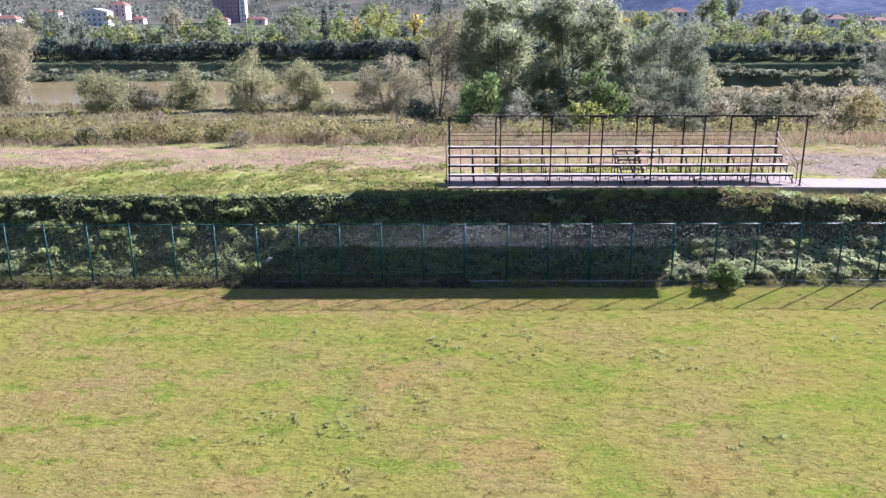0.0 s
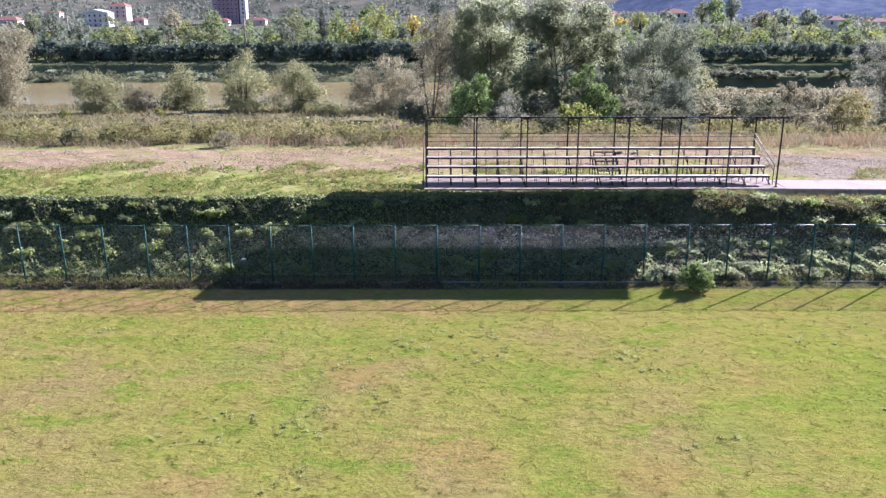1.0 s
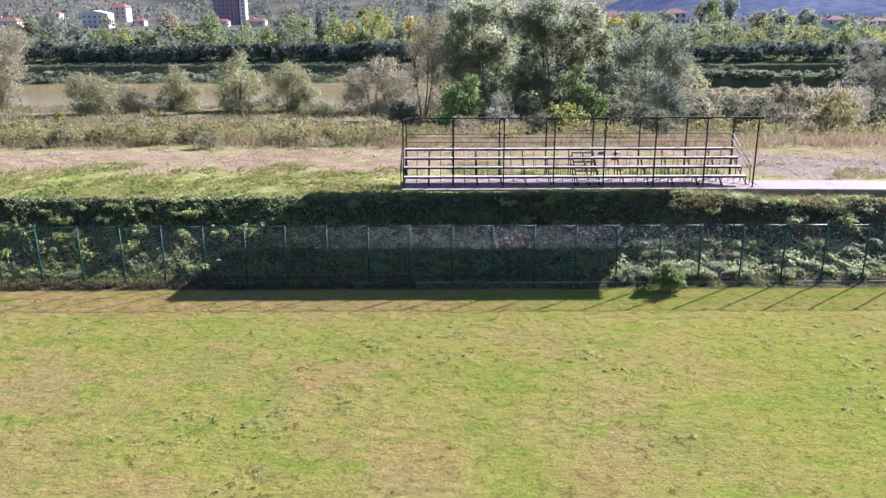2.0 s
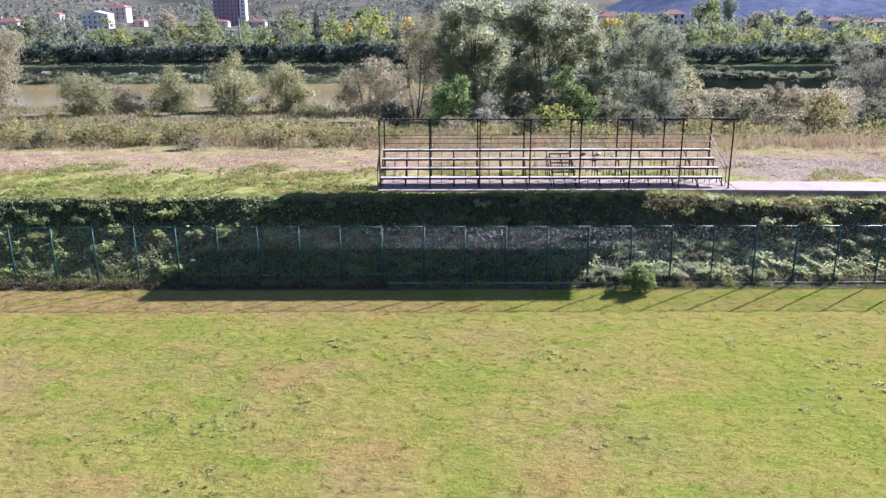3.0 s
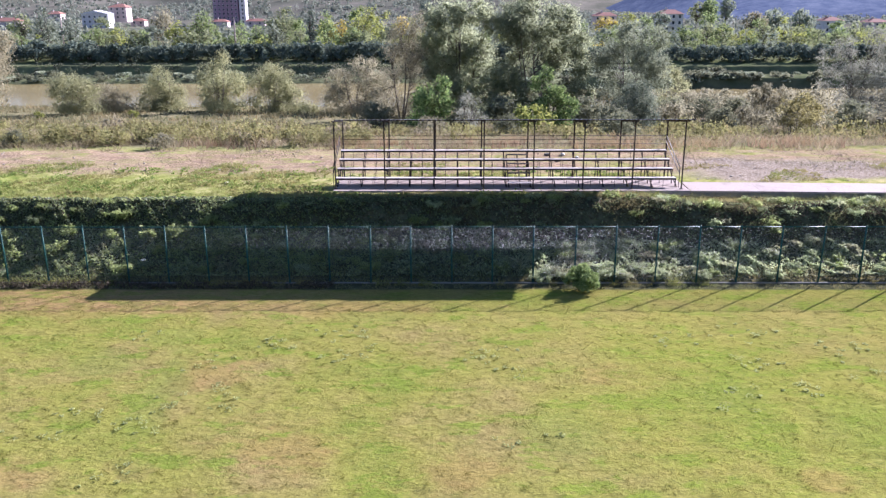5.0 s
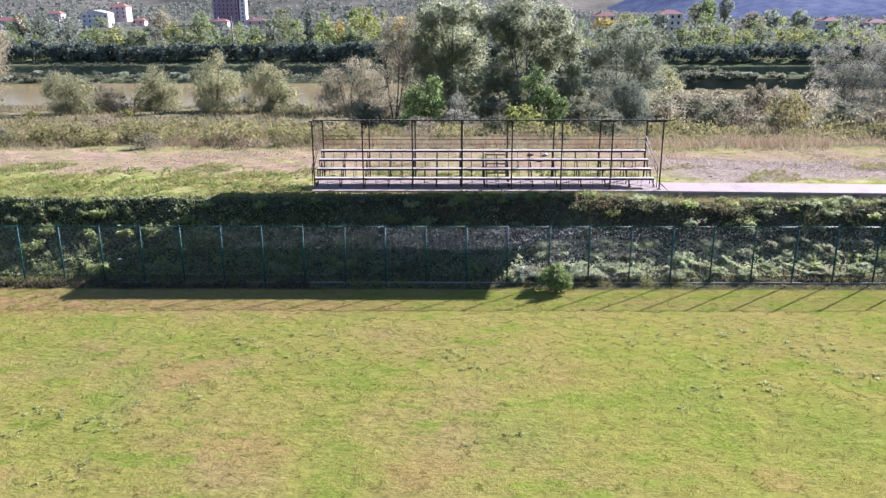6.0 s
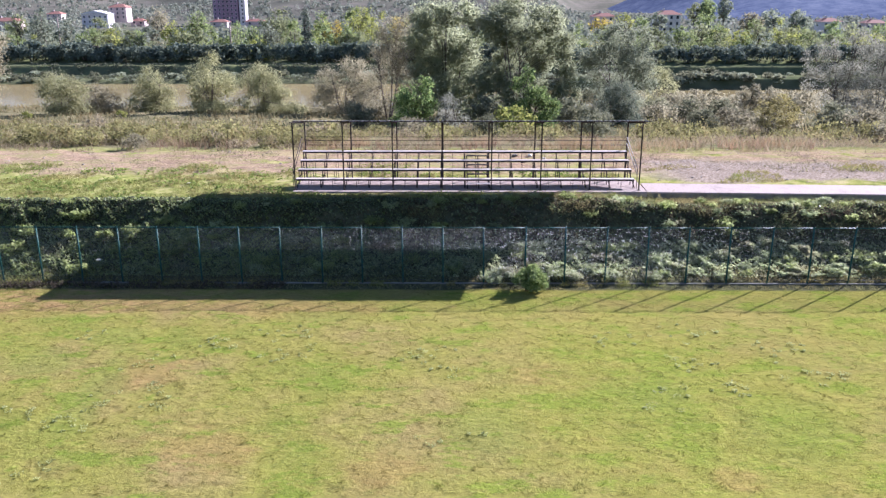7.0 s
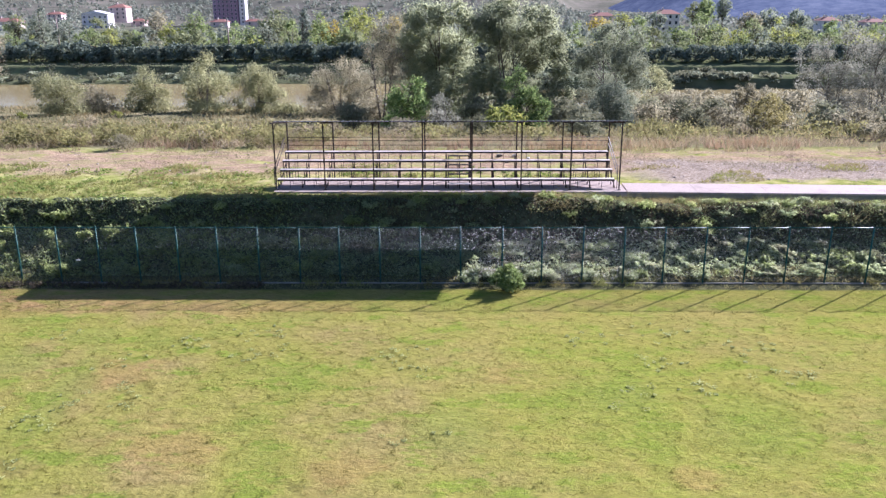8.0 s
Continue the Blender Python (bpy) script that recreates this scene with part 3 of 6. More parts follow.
        piece("seat_bearer", Build().box(ends[0] + 0.02, y + 0.14, z - 0.105, ends[1] - 0.02, y + 0.18, z - 0.032), M_RUST)
        for k in range(29):
            x = ends[0] + 0.06 + (ends[1] - ends[0] - 0.12) * k / 28
            thick = 0.023 if k % 2 == 0 else 0.011
            foot = DECK - 0.002 if y < 48.2 else float(height(x, y)) - 0.1
            b = Build().box(x - thick, y - 0.18 - thick, foot, x + thick, y - 0.18 + thick, z - 0.049)
            piece("seat_leg", b, M_RUST)
    for k in range(15):
        x = ends[0] + 0.06 + (ends[1] - ends[0] - 0.12) * k / 14 + 0.05
        b = Build().tube([(x, 46.02, DECK + 0.03), (x, 46.9, DECK + 0.33), (x, 49.3, DECK + 1.42)], 0.032, 4)
        piece("stringer", b, M_RUST)
    # aisle steps between the benches
    for r in range(4):
        y, z = ROWS[r]
        tread = piece("step_tread", Build().box(aisle[0] + 0.02, y - 0.56, z - 0.235, aisle[1] - 0.06, y - 0.27, z - 0.195), M_SEAT if r == 0 else M_RUST, bevel=0.005)
    for x in (aisle[0] + 0.05, (aisle[0] + aisle[1]) / 2, aisle[1] - 0.09):
        piece("step_stringer", Build().tube([(x, 45.85, DECK + 0.05), (x, 48.7, DECK + 1.36)], 0.05, 4), M_RUST)
    # guard rails behind the top bench
    for z in (4.80, 5.08, 5.30):
        piece("guard_rail", Build().tube([(xs[0], REAR - 0.06, z), (xs[-1], REAR - 0.06, z)], 0.018, 6), M_RUST, smooth=True)
    # sloping handrails at both ends
    for x, m in ((ends[1] + 0.10, M_RAIL), (ends[0] - 0.10, M_RUST)):
        for drop in (0.0, 0.36):
            b = Build().tube([(x, 49.44, 5.30 - drop), (x, 46.0, 4.02 - drop)], 0.024, 7)
            piece("handrail", b, m, "pale worn pipe handrail" if m is M_RAIL else "", smooth=True)
        b = Build().tube([(x, 46.0, DECK), (x, 46.0, 4.05)], 0.022, 7)
        piece("handrail_post", b, M_RUST, smooth=True)


make_slabs()
make_stand()


# ---- chain-link fence along the foot of the bank ----
FY, FTOP, FX0, FX1 = 37.55, 2.83, -40, 60


def make_fence():
    fence = thing("chain_link_fence", "tall green chain-link fence on steel posts along the bank", "fence", pose(0, FY, 0))
    rng = rng_of(5)
    post = Build().tube([(0, 0, -0.1), (0, 0, FTOP)], 0.042, 10).mesh("fence_post", M_POST, True)
    cap = Build().tube([(0, 0, FTOP), (0, 0, FTOP + 0.03), (0, 0, FTOP + 0.05)], [0.038, 0.034, 0.012], 8).mesh("post_cap", M_POST, True)
    for x in range(FX0, FX1 + 1, 2):
        p = part("fence_post", post, fence, m=pose(x + rng.normal(0, 0.015), rng.normal(0, 0.01), 0, rng.normal(0, 0.4), rng.normal(0, 0.5), 0))
        part("post_cap", cap, p)
    for x in range(FX0, FX1, 2):
        rail = Build().tube([(x + 0.01, -0.035, FTOP - 0.02), (x + 1.99, -0.035, FTOP - 0.02)], 0.022, 6)
        part("top_rail", rail.mesh("top_rail", M_POST, True), fence, "pale green top rail")
        for z in (0.14, 1.4):
            wire = Build().tube([(x, -0.045, z), (x + 2.0, -0.045, z)], 0.004, 4, False)
            part("line_wire", wire.mesh("line_wire", M_WIRE, True), fence)
    # diamond mesh: two sets of sloping wires
    net = Build()
    rise, z0, z1 = math.tan(radians(40.4)), 0.10, FTOP - 0.05
    run = (z1 - z0) / rise
    gap = 0.062 / math.sin(radians(40.4))
    for way in (1, -1):
        x = FX0 - run
        while x < FX1:
            a, c = (x, x + run) if way > 0 else (x + run, x)
            pa, pc = Vector((a, -0.05 - 0.004 * way, z0)), Vector((c, -0.05 - 0.004 * way, z1))
            lo, hi = min(a, c), max(a, c)
            if lo >= FX0 and hi <= FX1:
                net.tube([pa, pc], 0.0027, 6, False)
            x += gap
    part("wire_mesh", net.mesh("wire_mesh", M_WIRE, True), fence, "fine diamond wire netting")
    for i in range(25):
        k = Build().box(FX0 + i * 4 + 0.005, FY - 0.075, -0.40, FX0 + i * 4 + 3.995, FY + 0.075, -0.03)
        tagged(new("kerb", bevelled(k, "kerb", M_KERB, 0.02)), "low stained concrete kerb under the fence", "kerb", kind="structure")


make_fence()


# ---- plants ----
def shrub_meshes(seed, w, h, count, leaf, material, droop=0.0, stems=14, clumps=16, aspect=0.6, face=0.5, sunward=0.5, hug=0.6):
    """Stems and leaves of a shrub about w across and h high, standing on the origin."""
    rng = rng_of(seed)
    st, feet = Build(), []
    tips = []
    for i in range(clumps):
        a, r = rng.uniform(0, 2 * math.pi), math.sqrt(rng.uniform(0.02, 1)) * w * 0.40
        top = h * (0.30 + 0.62 * rng.uniform(0.1, 1)) * (1 - 0.45 * (r / (w * 0.5)) ** 2)
        size = min(w * rng.uniform(0.10, 0.20), 0.45 * h)
        tips.append((r * math.cos(a), r * math.sin(a), max(top - 0.4 * size, 0.3 * size), size))
    for x, y, z, r in tips[:stems]:
        feet.append(len(st.v))
        st.tube([(x * 0.2, y * 0.2, -0.1), (x * 0.6, y * 0.6, z * 0.55), (x, y, z)], [0.02 + h * 0.008, 0.012 + h * 0.005, 0.006], 4, False)
    linked(st, feet)
    tips = np.array(tips)
    p = clump_leaves(tips, count, leaf, rng, aspect, droop, hug, 0.8, 0.10, face * 0.5, sunward * 0.5)
    low = p[:, :, 2].min(1)
    p[:, :, 2] += np.maximum(0, 0.02 - low)[:, None]
    return st.mesh("wood", M_BARK, True), cards("foliage", p, material)


def grown(name, label, category, x, y, material, count, leaf, stems, lobes, group="trees along the river", aspect=0.42, droop=0.3, skirt=1.0, hug=0.45):
    """A tree or tall bush at (x, y) whose crown has the given lobes: offset in x, height above the datum, half width, half height."""
    rng = rng_of(int(abs(x) * 97 + y * 13))
    z0 = float(height(x, y)) - 0.1
    ob = thing(name, label, category, pose(x, y, z0), group)
    top = max(z + h for _, z, _, h in lobes) - z0
    wide = max(dx + w for dx, _, w, _ in lobes) - min(dx - w for dx, _, w, _ in lobes)
    tips = []
    for dx, z, w, h in lobes:
        dy = rng.uniform(-0.28, 0.28) * wide
        n = int(np.clip(9 + 4.2 * w * h, 14, 46))
        d = rng.normal(size=(n, 3))
        d /= np.linalg.norm(d, axis=1)[:, None]
        k = rng.uniform(0.25, 0.95, n) ** 0.5
        size = np.sqrt(w * h) * rng.uniform(0.30, 0.52, n)
        ok = z - z0 + d[:, 2] * k * h > 0.25
        tips.append(np.stack([dx + d[:, 0] * k * (w - size * 0.3), dy + d[:, 1] * k * (w - size * 0.3), np.maximum(z - z0 + d[:, 2] * k * (h - size * 0.25), 0.4), size], 1)[ok])
    if skirt:
        n = int(skirt * 2.4 * wide)
        tips.append(np.stack([(lobes[-1][0] + rng.uniform(-0.42, 0.42, n) * wide * 0.9), rng.uniform(-0.3, 0.3, n) * wide, rng.uniform(0.3, 1.9, n), rng.uniform(0.7, 1.3, n)], 1))
    tips = np.concatenate(tips)
    # stems from the foot, limbs to the clumps
    wood, feet, forks = Build(), [], []
    thick = 0.011 * top / math.sqrt(stems) + 0.03
    for i in range(stems):
        a = 2 * math.pi * (i + rng.uniform(0, 0.6)) / stems
        r = 0.0 if stems == 1 else wide * rng.uniform(0.10, 0.22)
        base = Vector((0.25 * math.cos(a) * (stems > 1), 0.25 * math.sin(a) * (stems > 1), -0.3))
        mid = Vector((r * 0.5 * math.cos(a) + rng.normal(0, 0.25), r * 0.5 * math.sin(a), top * rng.uniform(0.22, 0.34)))
        end = Vector((r * 1.2 * math.cos(a) + rng.normal(0, 0.6), r * math.sin(a), top * rng.uniform(0.65, 0.85)))
        feet.append(len(wood.v))
        wood.tube([base, mid, mid.lerp(end, 0.5), end], [thick, thick * 0.75, thick * 0.5, thick * 0.12], 6, False)
        forks.append((mid, end))
    linked(wood, feet)
    for t in tips[:: max(1, len(tips) // (70 if top > 7 else 26))]:
        tip = Vector(t[:3])
        lo, hi = min(forks, key=lambda f: (f[1] - tip).length)
        start = lo.lerp(hi, min(0.95, max(0.0, (tip.z / top - 0.28) * rng.uniform(0.7, 1.1))))
        bend = start.lerp(tip, 0.55) + Vector((0, 0, top * 0.03))
        wood.tube([start, bend, tip], [thick * 0.32, thick * 0.18, thick * 0.05], 4, False)
        for q in range(2):
            wood.tube([bend.lerp(tip, 0.45 * q + 0.1), tip + Vector(rng.normal(0, 1, 3)) * t[3] * 0.9], [thick * 0.09, thick * 0.03], 3, False)
    part("trunk", wood.mesh("trunk", M_BARK, True), ob)
    p = clump_leaves(tips, count, leaf, rng, aspect, droop, hug, 0.85, 0.10 if skirt else 0.06, 0.2)
    p[:, :, 2] += np.maximum(0, 0.1 - p[:, :, 2].min(1))[:, None]
    part("crown", cards("crown", p, material), ob)
    return ob


def tree_meshes(seed, w, h, count, leaf, material, stems=3, clear=0.25, clumps=34, droop=0.4, spread_leaf=0.13, aspect=0.45, bushy=False, twigs=2):
    """Trunk, limbs and crown of a tree about w across and h high."""
    rng = rng_of(seed)
    wood = Build()
    forks = []
    for s in range(stems):
        a = 2 * math.pi * (s + rng.uniform(0, 0.6)) / stems
        r = 0.0 if stems == 1 else w * rng.uniform(0.08, 0.2)
        base = (0.03 * w * math.cos(a) * (stems > 1), 0.03 * w * math.sin(a) * (stems > 1), -0.3)
        mid = (r * 0.4 * math.cos(a) + rng.normal(0, 0.1), r * 0.4 * math.sin(a), h * 0.3)
        top = (r * math.cos(a) + rng.normal(0, 0.3), r * math.sin(a), h * rng.uniform(0.6, 0.85))
        thick = 0.018 * h / math.sqrt(stems) + 0.05
        wood.tube([base, mid, tuple((m * 0.5 + t * 0.5) for m, t in zip(mid, top)), top], [thick, thick * 0.7, thick * 0.45, thick * 0.12], 7, False)
        forks.append((Vector(mid), Vector(top), thick))
    tips = []
    lobes = rng.uniform(0, 2 * math.pi, 3)
    for i in range(clumps):
        a = rng.uniform(0, 2 * math.pi)
        v = clear + (0.99 - clear) * rng.random() ** 0.85
        # widest a little above the middle, with lobes and a ragged outline
        env = math.sin(math.pi * min(1, max(0.02, (v - clear * 0.6) / (1.06 - clear * 0.6))) ** 0.8) ** 0.55
        if bushy:
            v = clear + (0.99 - clear) * rng.random() ** 1.5
            env = math.sqrt(max(0.03, 1 - v ** 2.4)) * (0.86 + 0.14 * min(1, v * 4))
        env *= 1 + 0.16 * math.sin(2 * a + lobes[0] + 4 * v) + 0.14 * math.sin(3 * a + lobes[1] - 7 * v)
        r = w * 0.5 * env * rng.uniform(0.25, 1) ** 0.45
        tip = Vector((r * math.cos(a), r * math.sin(a), h * v * (1 + 0.07 * math.sin(a * 2 + lobes[2]))))
        lo, hi, thick = forks[int(rng.integers(0, stems))]
        k = min(0.95, max(0.0, (v - 0.3) / 0.7))
        start = lo.lerp(hi, k * rng.uniform(0.5, 0.9))
        bend = start.lerp(tip, 0.55) + Vector((0, 0, h * 0.03))
        if twigs or i % 4 == 0:
            wood.tube([start, bend, tip], [thick * 0.3, thick * 0.16, thick * 0.04], 4 if twigs else 3, False)
        for q in range(twigs):
            off = Vector(rng.normal(0, 1, 3)) * w * 0.06
            wood.tube([bend.lerp(tip, 0.4 * q), tip + off], [thick * 0.07, thick * 0.025], 3, False)
        tips.append((*tip, w * spread_leaf * rng.uniform(0.5, 1.4)))
    tips = np.array(tips)
    p = clump_leaves(tips, count, leaf, rng, aspect, droop, 0.8, 0.8, 0.12, 0.3)
    p[:, :, 2] += np.maximum(0, 0.12 - p[:, :, 2].min(1))[:, None]
    return wood.mesh("trunk", M_BARK, True), cards("crown", p, material)


def plant(name, label, category, meshes, x, y, scale=1.0, turn=0.0, group="", names=("trunk", "crown"), tall=1.0, sink=0.05):
    ob = thing(name, label, category, pose(x, y, float(height(x, y)) - sink, 0, 0, turn) @ Matrix.Diagonal((scale, scale, scale * tall, 1)), group)
    part(names[0], meshes[0], ob)
    part(names[1], meshes[1], ob)
    return ob


SHRUB = ("wood", "foliage")

# trees and bushes between the meadow and the river: place, width, height, looks
# (offset, height, half width, half height of each lobe of the crown)
grown("willow_tree", "large pale willow at the water's edge", "tree", -85.1, 165.0, M_BROWNISH, 19800, 0.31, 3, ((1.3, 4.9, 5.0, 3.4), (3.5, 1.1, 2.8, 3.4), (-0.6, -0.0, 5.0, 5.0), (2.3, -3.3, 3.1, 3.4), (-2.0, -5.0, 4.5, 3.4)), aspect=0.5, skirt=2.2)
grown("sallow_bush", "rounded pale sallow bush with a dark shaded foot", "bush", -57.7, 143.5, M_PALE, 18400, 0.22, 6, ((-2.5, -2.6, 2.7, 2.5), (0.3, -0.7, 3.5, 2.3), (2.5, -2.1, 2.9, 2.7), (-2.0, -4.5, 2.9, 1.2), (0.9, -4.5, 3.4, 1.2)), skirt=2.0)
grown("sallow_bush", "low brownish bush between taller sallows", "bush", -53.3, 149.0, M_BROWNISH, 11300, 0.20, 6, ((-0.7, -3.2, 2.5, 2.2), (1.8, -3.9, 2.0, 2.0), (-2.7, -4.7, 2.5, 1.5), (0.6, -5.5, 2.5, 1.0)), skirt=2.0)
grown("sallow_bush", "upright pale yellow-green sallow bush", "bush", -45.6, 154.0, M_PALE, 18400, 0.22, 6, ((0.2, -0.6, 2.6, 2.1), (-0.8, -3.2, 4.0, 2.3), (1.4, -4.3, 2.9, 2.7), (-2.7, -5.5, 2.9, 1.9), (-0.1, -6.2, 3.1, 1.3)), skirt=2.0)
grown("sallow_bush", "tall pale grey sallow with an uneven top", "bush", -33.9, 150.0, M_PALE, 21200, 0.22, 6, ((1.0, 2.2, 2.2, 2.2), (-0.7, 0.2, 3.3, 2.2), (1.7, -1.8, 3.3, 2.9), (-1.5, -3.8, 3.1, 2.9), (0.9, -5.5, 3.6, 1.4)), skirt=2.0)
grown("sallow_bush", "broad pale sallow bush", "bush", -24.0, 147.5, M_PALE, 25400, 0.22, 7, ((0.2, 1.2, 2.5, 1.8), (-2.0, -1.0, 3.2, 2.5), (1.5, -1.5, 3.5, 2.8), (-1.2, -4.5, 4.5, 2.0), (3.9, -3.7, 2.2, 2.6)), skirt=2.0)
grown("sallow_bush", "broad grey-brown sallow bush with shaded twigs", "bush", -8.5, 144.0, M_BROWNISH, 34000, 0.21, 7, ((-3.1, -0.7, 3.2, 2.5), (1.4, 1.8, 3.0, 2.1), (3.4, -1.2, 3.5, 3.0), (-2.3, -3.9, 4.5, 2.6), (3.2, -4.4, 3.8, 2.2), (-3.0, -5.8, 3.6, 1.3), (2.4, -5.9, 4.0, 1.3)), skirt=2.0)
grown("river_tree", "slender pale-brown tree with several bare stems", "tree", 0.3, 129.5, M_BROWNISH, 24000, 0.18, 3, ((0.5, 8.3, 2.8, 2.5), (2.7, 9.2, 2.1, 2.1), (-1.0, 5.9, 2.2, 2.1), (2.2, 5.5, 2.9, 2.5), (0.6, 2.7, 3.0, 2.1), (-2.0, 1.4, 2.0, 2.0), (3.2, 1.6, 2.1, 2.0), (-3.0, -1.4, 2.2, 1.9), (3.0, -1.6, 2.4, 1.8)), skirt=0.0)
grown("willow_tree", "tall grey-green willow with a dense crown above the meadow", "tree", 9.8, 127.0, M_WILLOW, 54000, 0.275, 3, ((1.6, -2.4, 3.9, 1.6), (-3.6, -2.4, 2.6, 1.6), (-1.0, -1.2, 3.0, 1.9), (-2.8, 10.9, 3.3, 2.2), (1.4, 11.4, 3.5, 2.2), (4.4, 9.3, 1.7, 2.2), (-4.5, 8.1, 2.4, 2.6), (-0.2, 7.3, 3.9, 3.0), (-2.8, 4.4, 3.5, 2.6), (2.4, 4.8, 3.0, 3.0), (-0.2, 0.7, 4.1, 2.9), (-4.5, 0.1, 1.9, 3.1), (4.1, 0.6, 2.2, 3.3)), aspect=0.5, skirt=2.2)
grown("willow_tree", "large grey-green willow with drooping leafy limbs by the river", "tree", 20.3, 125.5, M_WILLOW, 57000, 0.275, 3, ((-0.8, -0.5, 2.6, 2.4), (-2.9, -2.0, 2.6, 1.5), (5.0, -1.8, 3.0, 1.9), (7.4, -0.1, 2.1, 2.6), (-0.8, 11.8, 3.8, 2.1), (3.4, 10.2, 3.4, 2.4), (-3.6, 9.0, 2.4, 3.0), (0.2, 8.2, 3.8, 3.0), (6.1, 6.9, 2.4, 2.6), (7.1, 3.6, 1.7, 2.4), (4.1, 4.9, 2.7, 3.0), (-1.4, 4.5, 2.6, 2.2), (-3.9, 2.0, 1.9, 3.1), (2.6, -0.1, 3.1, 2.4)), aspect=0.5, skirt=2.2)
grown("river_tree", "grey-leaved tree with a shaded hollow crown", "tree", 36.4, 131.0, M_OLIVE, 42000, 0.23, 3, ((-4.3, -1.8, 2.5, 2.5), (2.0, -2.6, 3.6, 2.2), (-5.1, -3.8, 2.3, 1.4), (-0.1, 7.5, 2.9, 2.5), (2.5, 7.5, 2.2, 2.2), (-2.5, 4.9, 3.1, 2.2), (1.9, 4.1, 3.1, 3.1), (-3.7, 2.6, 2.5, 2.7), (3.9, 1.8, 1.8, 3.1), (-0.7, -0.7, 3.6, 3.1)))
grown("olive_bush", "dark grey-green bush with a whitish top", "bush", 31.4, 105.5, M_DARKBUSH, 18000, 0.18, 5, ((1.0, 1.0, 1.9, 2.3), (-0.6, 1.7, 1.4, 1.8), (-1.6, -0.8, 2.0, 2.0), (1.7, -1.2, 1.8, 2.0), (0.4, -2.4, 2.7, 1.3)))
grown("river_tree", "pale grey-leaved tree half hidden behind another", "tree", 47.9, 150.0, M_PALE, 11781, 0.17, 4, ((-0.7, 0.1, 2.2, 1.8), (1.2, -1.7, 1.8, 1.8), (-0.9, -3.7, 2.4, 2.2), (1.8, -4.5, 1.8, 1.6)))
grown("green_tree", "small fresh green tree with broad leaves", "tree", 5.9, 104.0, M_GREEN, 5880, 0.31, 3, ((1.1, 3.2, 1.1, 1.4), (0.0, 1.8, 2.0, 1.4), (-1.4, 0.4, 2.0, 1.8), (1.1, 0.1, 2.0, 1.6), (-0.4, -1.5, 2.5, 1.4), (-1.9, 1.8, 1.1, 1.0)))
grown("green_tree", "small fresh green tree beside a yellow shrub", "tree", 19.8, 99.5, M_GREEN, 6440, 0.31, 3, ((-0.4, 4.7, 0.9, 1.1), (-1.0, 3.3, 1.5, 1.2), (0.7, 2.3, 1.9, 1.5), (-0.9, 0.8, 1.7, 1.5), (2.2, 0.8, 1.4, 1.5), (0.5, -1.0, 2.2, 1.4)))
grown("twiggy_bush", "thin grey bush with bare pale twigs", "bush", 10.2, 98.0, M_GREYLEAF, 3300, 0.14, 9, ((-0.2, 1.4, 1.3, 1.3), (-0.6, -0.2, 1.3, 1.2), (1.0, -0.7, 1.6, 1.3)), skirt=0.0)
grown("yellow_tree", "small spreading tree with yellowing leaves and dark limbs", "tree", 43.3, 85.3, M_YELLOW, 4200, 0.19, 3, ((0.9, 3.3, 1.3, 0.8), (-0.5, 2.5, 1.3, 0.9), (2.2, 2.5, 1.3, 0.9), (1.1, 1.5, 1.9, 0.8), (3.2, 1.5, 0.8, 0.7), (-0.9, 1.2, 0.8, 0.6)), skirt=0.0)
grown("river_tree", "grey tree with thin pale limbs beside the meadow", "tree", 65.0, 117.0, M_GREYLEAF, 22500, 0.18, 5, ((-1.5, 6.6, 2.0, 1.8), (1.1, 7.4, 2.4, 2.0), (-2.3, 3.5, 1.8, 2.0), (0.9, 3.2, 2.8, 2.4), (-0.5, -0.4, 2.4, 2.4), (3.1, -1.9, 2.8, 2.4), (-4.1, 5.1, 1.0, 1.4), (-3.9, 2.4, 1.2, 1.8)), skirt=0.0)
grown("river_tree", "thin grey tree with sparse pale leaves", "tree", 73.1, 121.0, M_GREYLEAF, 21000, 0.18, 4, ((-1.5, 5.6, 2.9, 2.5), (1.6, 6.4, 2.9, 2.5), (-1.3, 1.6, 3.3, 2.5), (2.7, 2.0, 3.3, 2.9), (1.0, -2.5, 3.3, 2.6), (4.7, -2.5, 2.9, 2.5)), skirt=0.0)
grown("feathery_bush", "pale feathery bush beside the river", "bush", 50.9, 150.0, M_REED, 4600, 0.19, 4, ((0.2, -3.7, 1.4, 1.1), (-0.5, -4.9, 1.2, 1.2), (1.1, -4.9, 1.2, 1.2)), hug=0.25)
grown("feathery_bush", "pale feathery bush beside the river", "bush", 55.3, 153.0, M_REED, 4600, 0.19, 4, ((0.1, -3.5, 1.4, 1.1), (-0.5, -4.6, 1.2, 1.2), (1.0, -4.6, 1.2, 1.2)), hug=0.25)
grown("feathery_bush", "pale feathery bush beside the river", "bush", 56.9, 149.0, M_REED, 4600, 0.19, 4, ((0.2, -3.4, 1.4, 1.1), (-0.5, -4.5, 1.2, 1.2), (1.1, -4.5, 1.2, 1.2)), hug=0.25)
grown("feathery_bush", "pale feathery bush beside the river", "bush", 59.2, 147.0, M_REED, 4600, 0.19, 4, ((0.3, -4.0, 1.4, 0.8), (-0.4, -4.7, 1.2, 0.8), (1.2, -4.7, 1.2, 0.8)), hug=0.25)
grown("feathery_bush", "pale feathery bush beside the river", "bush", 63.4, 152.0, M_REED, 4600, 0.19, 4, ((0.1, -3.1, 1.2, 1.3), (-0.4, -4.3, 1.1, 1.4), (1.0, -4.3, 1.1, 1.4)), hug=0.25)
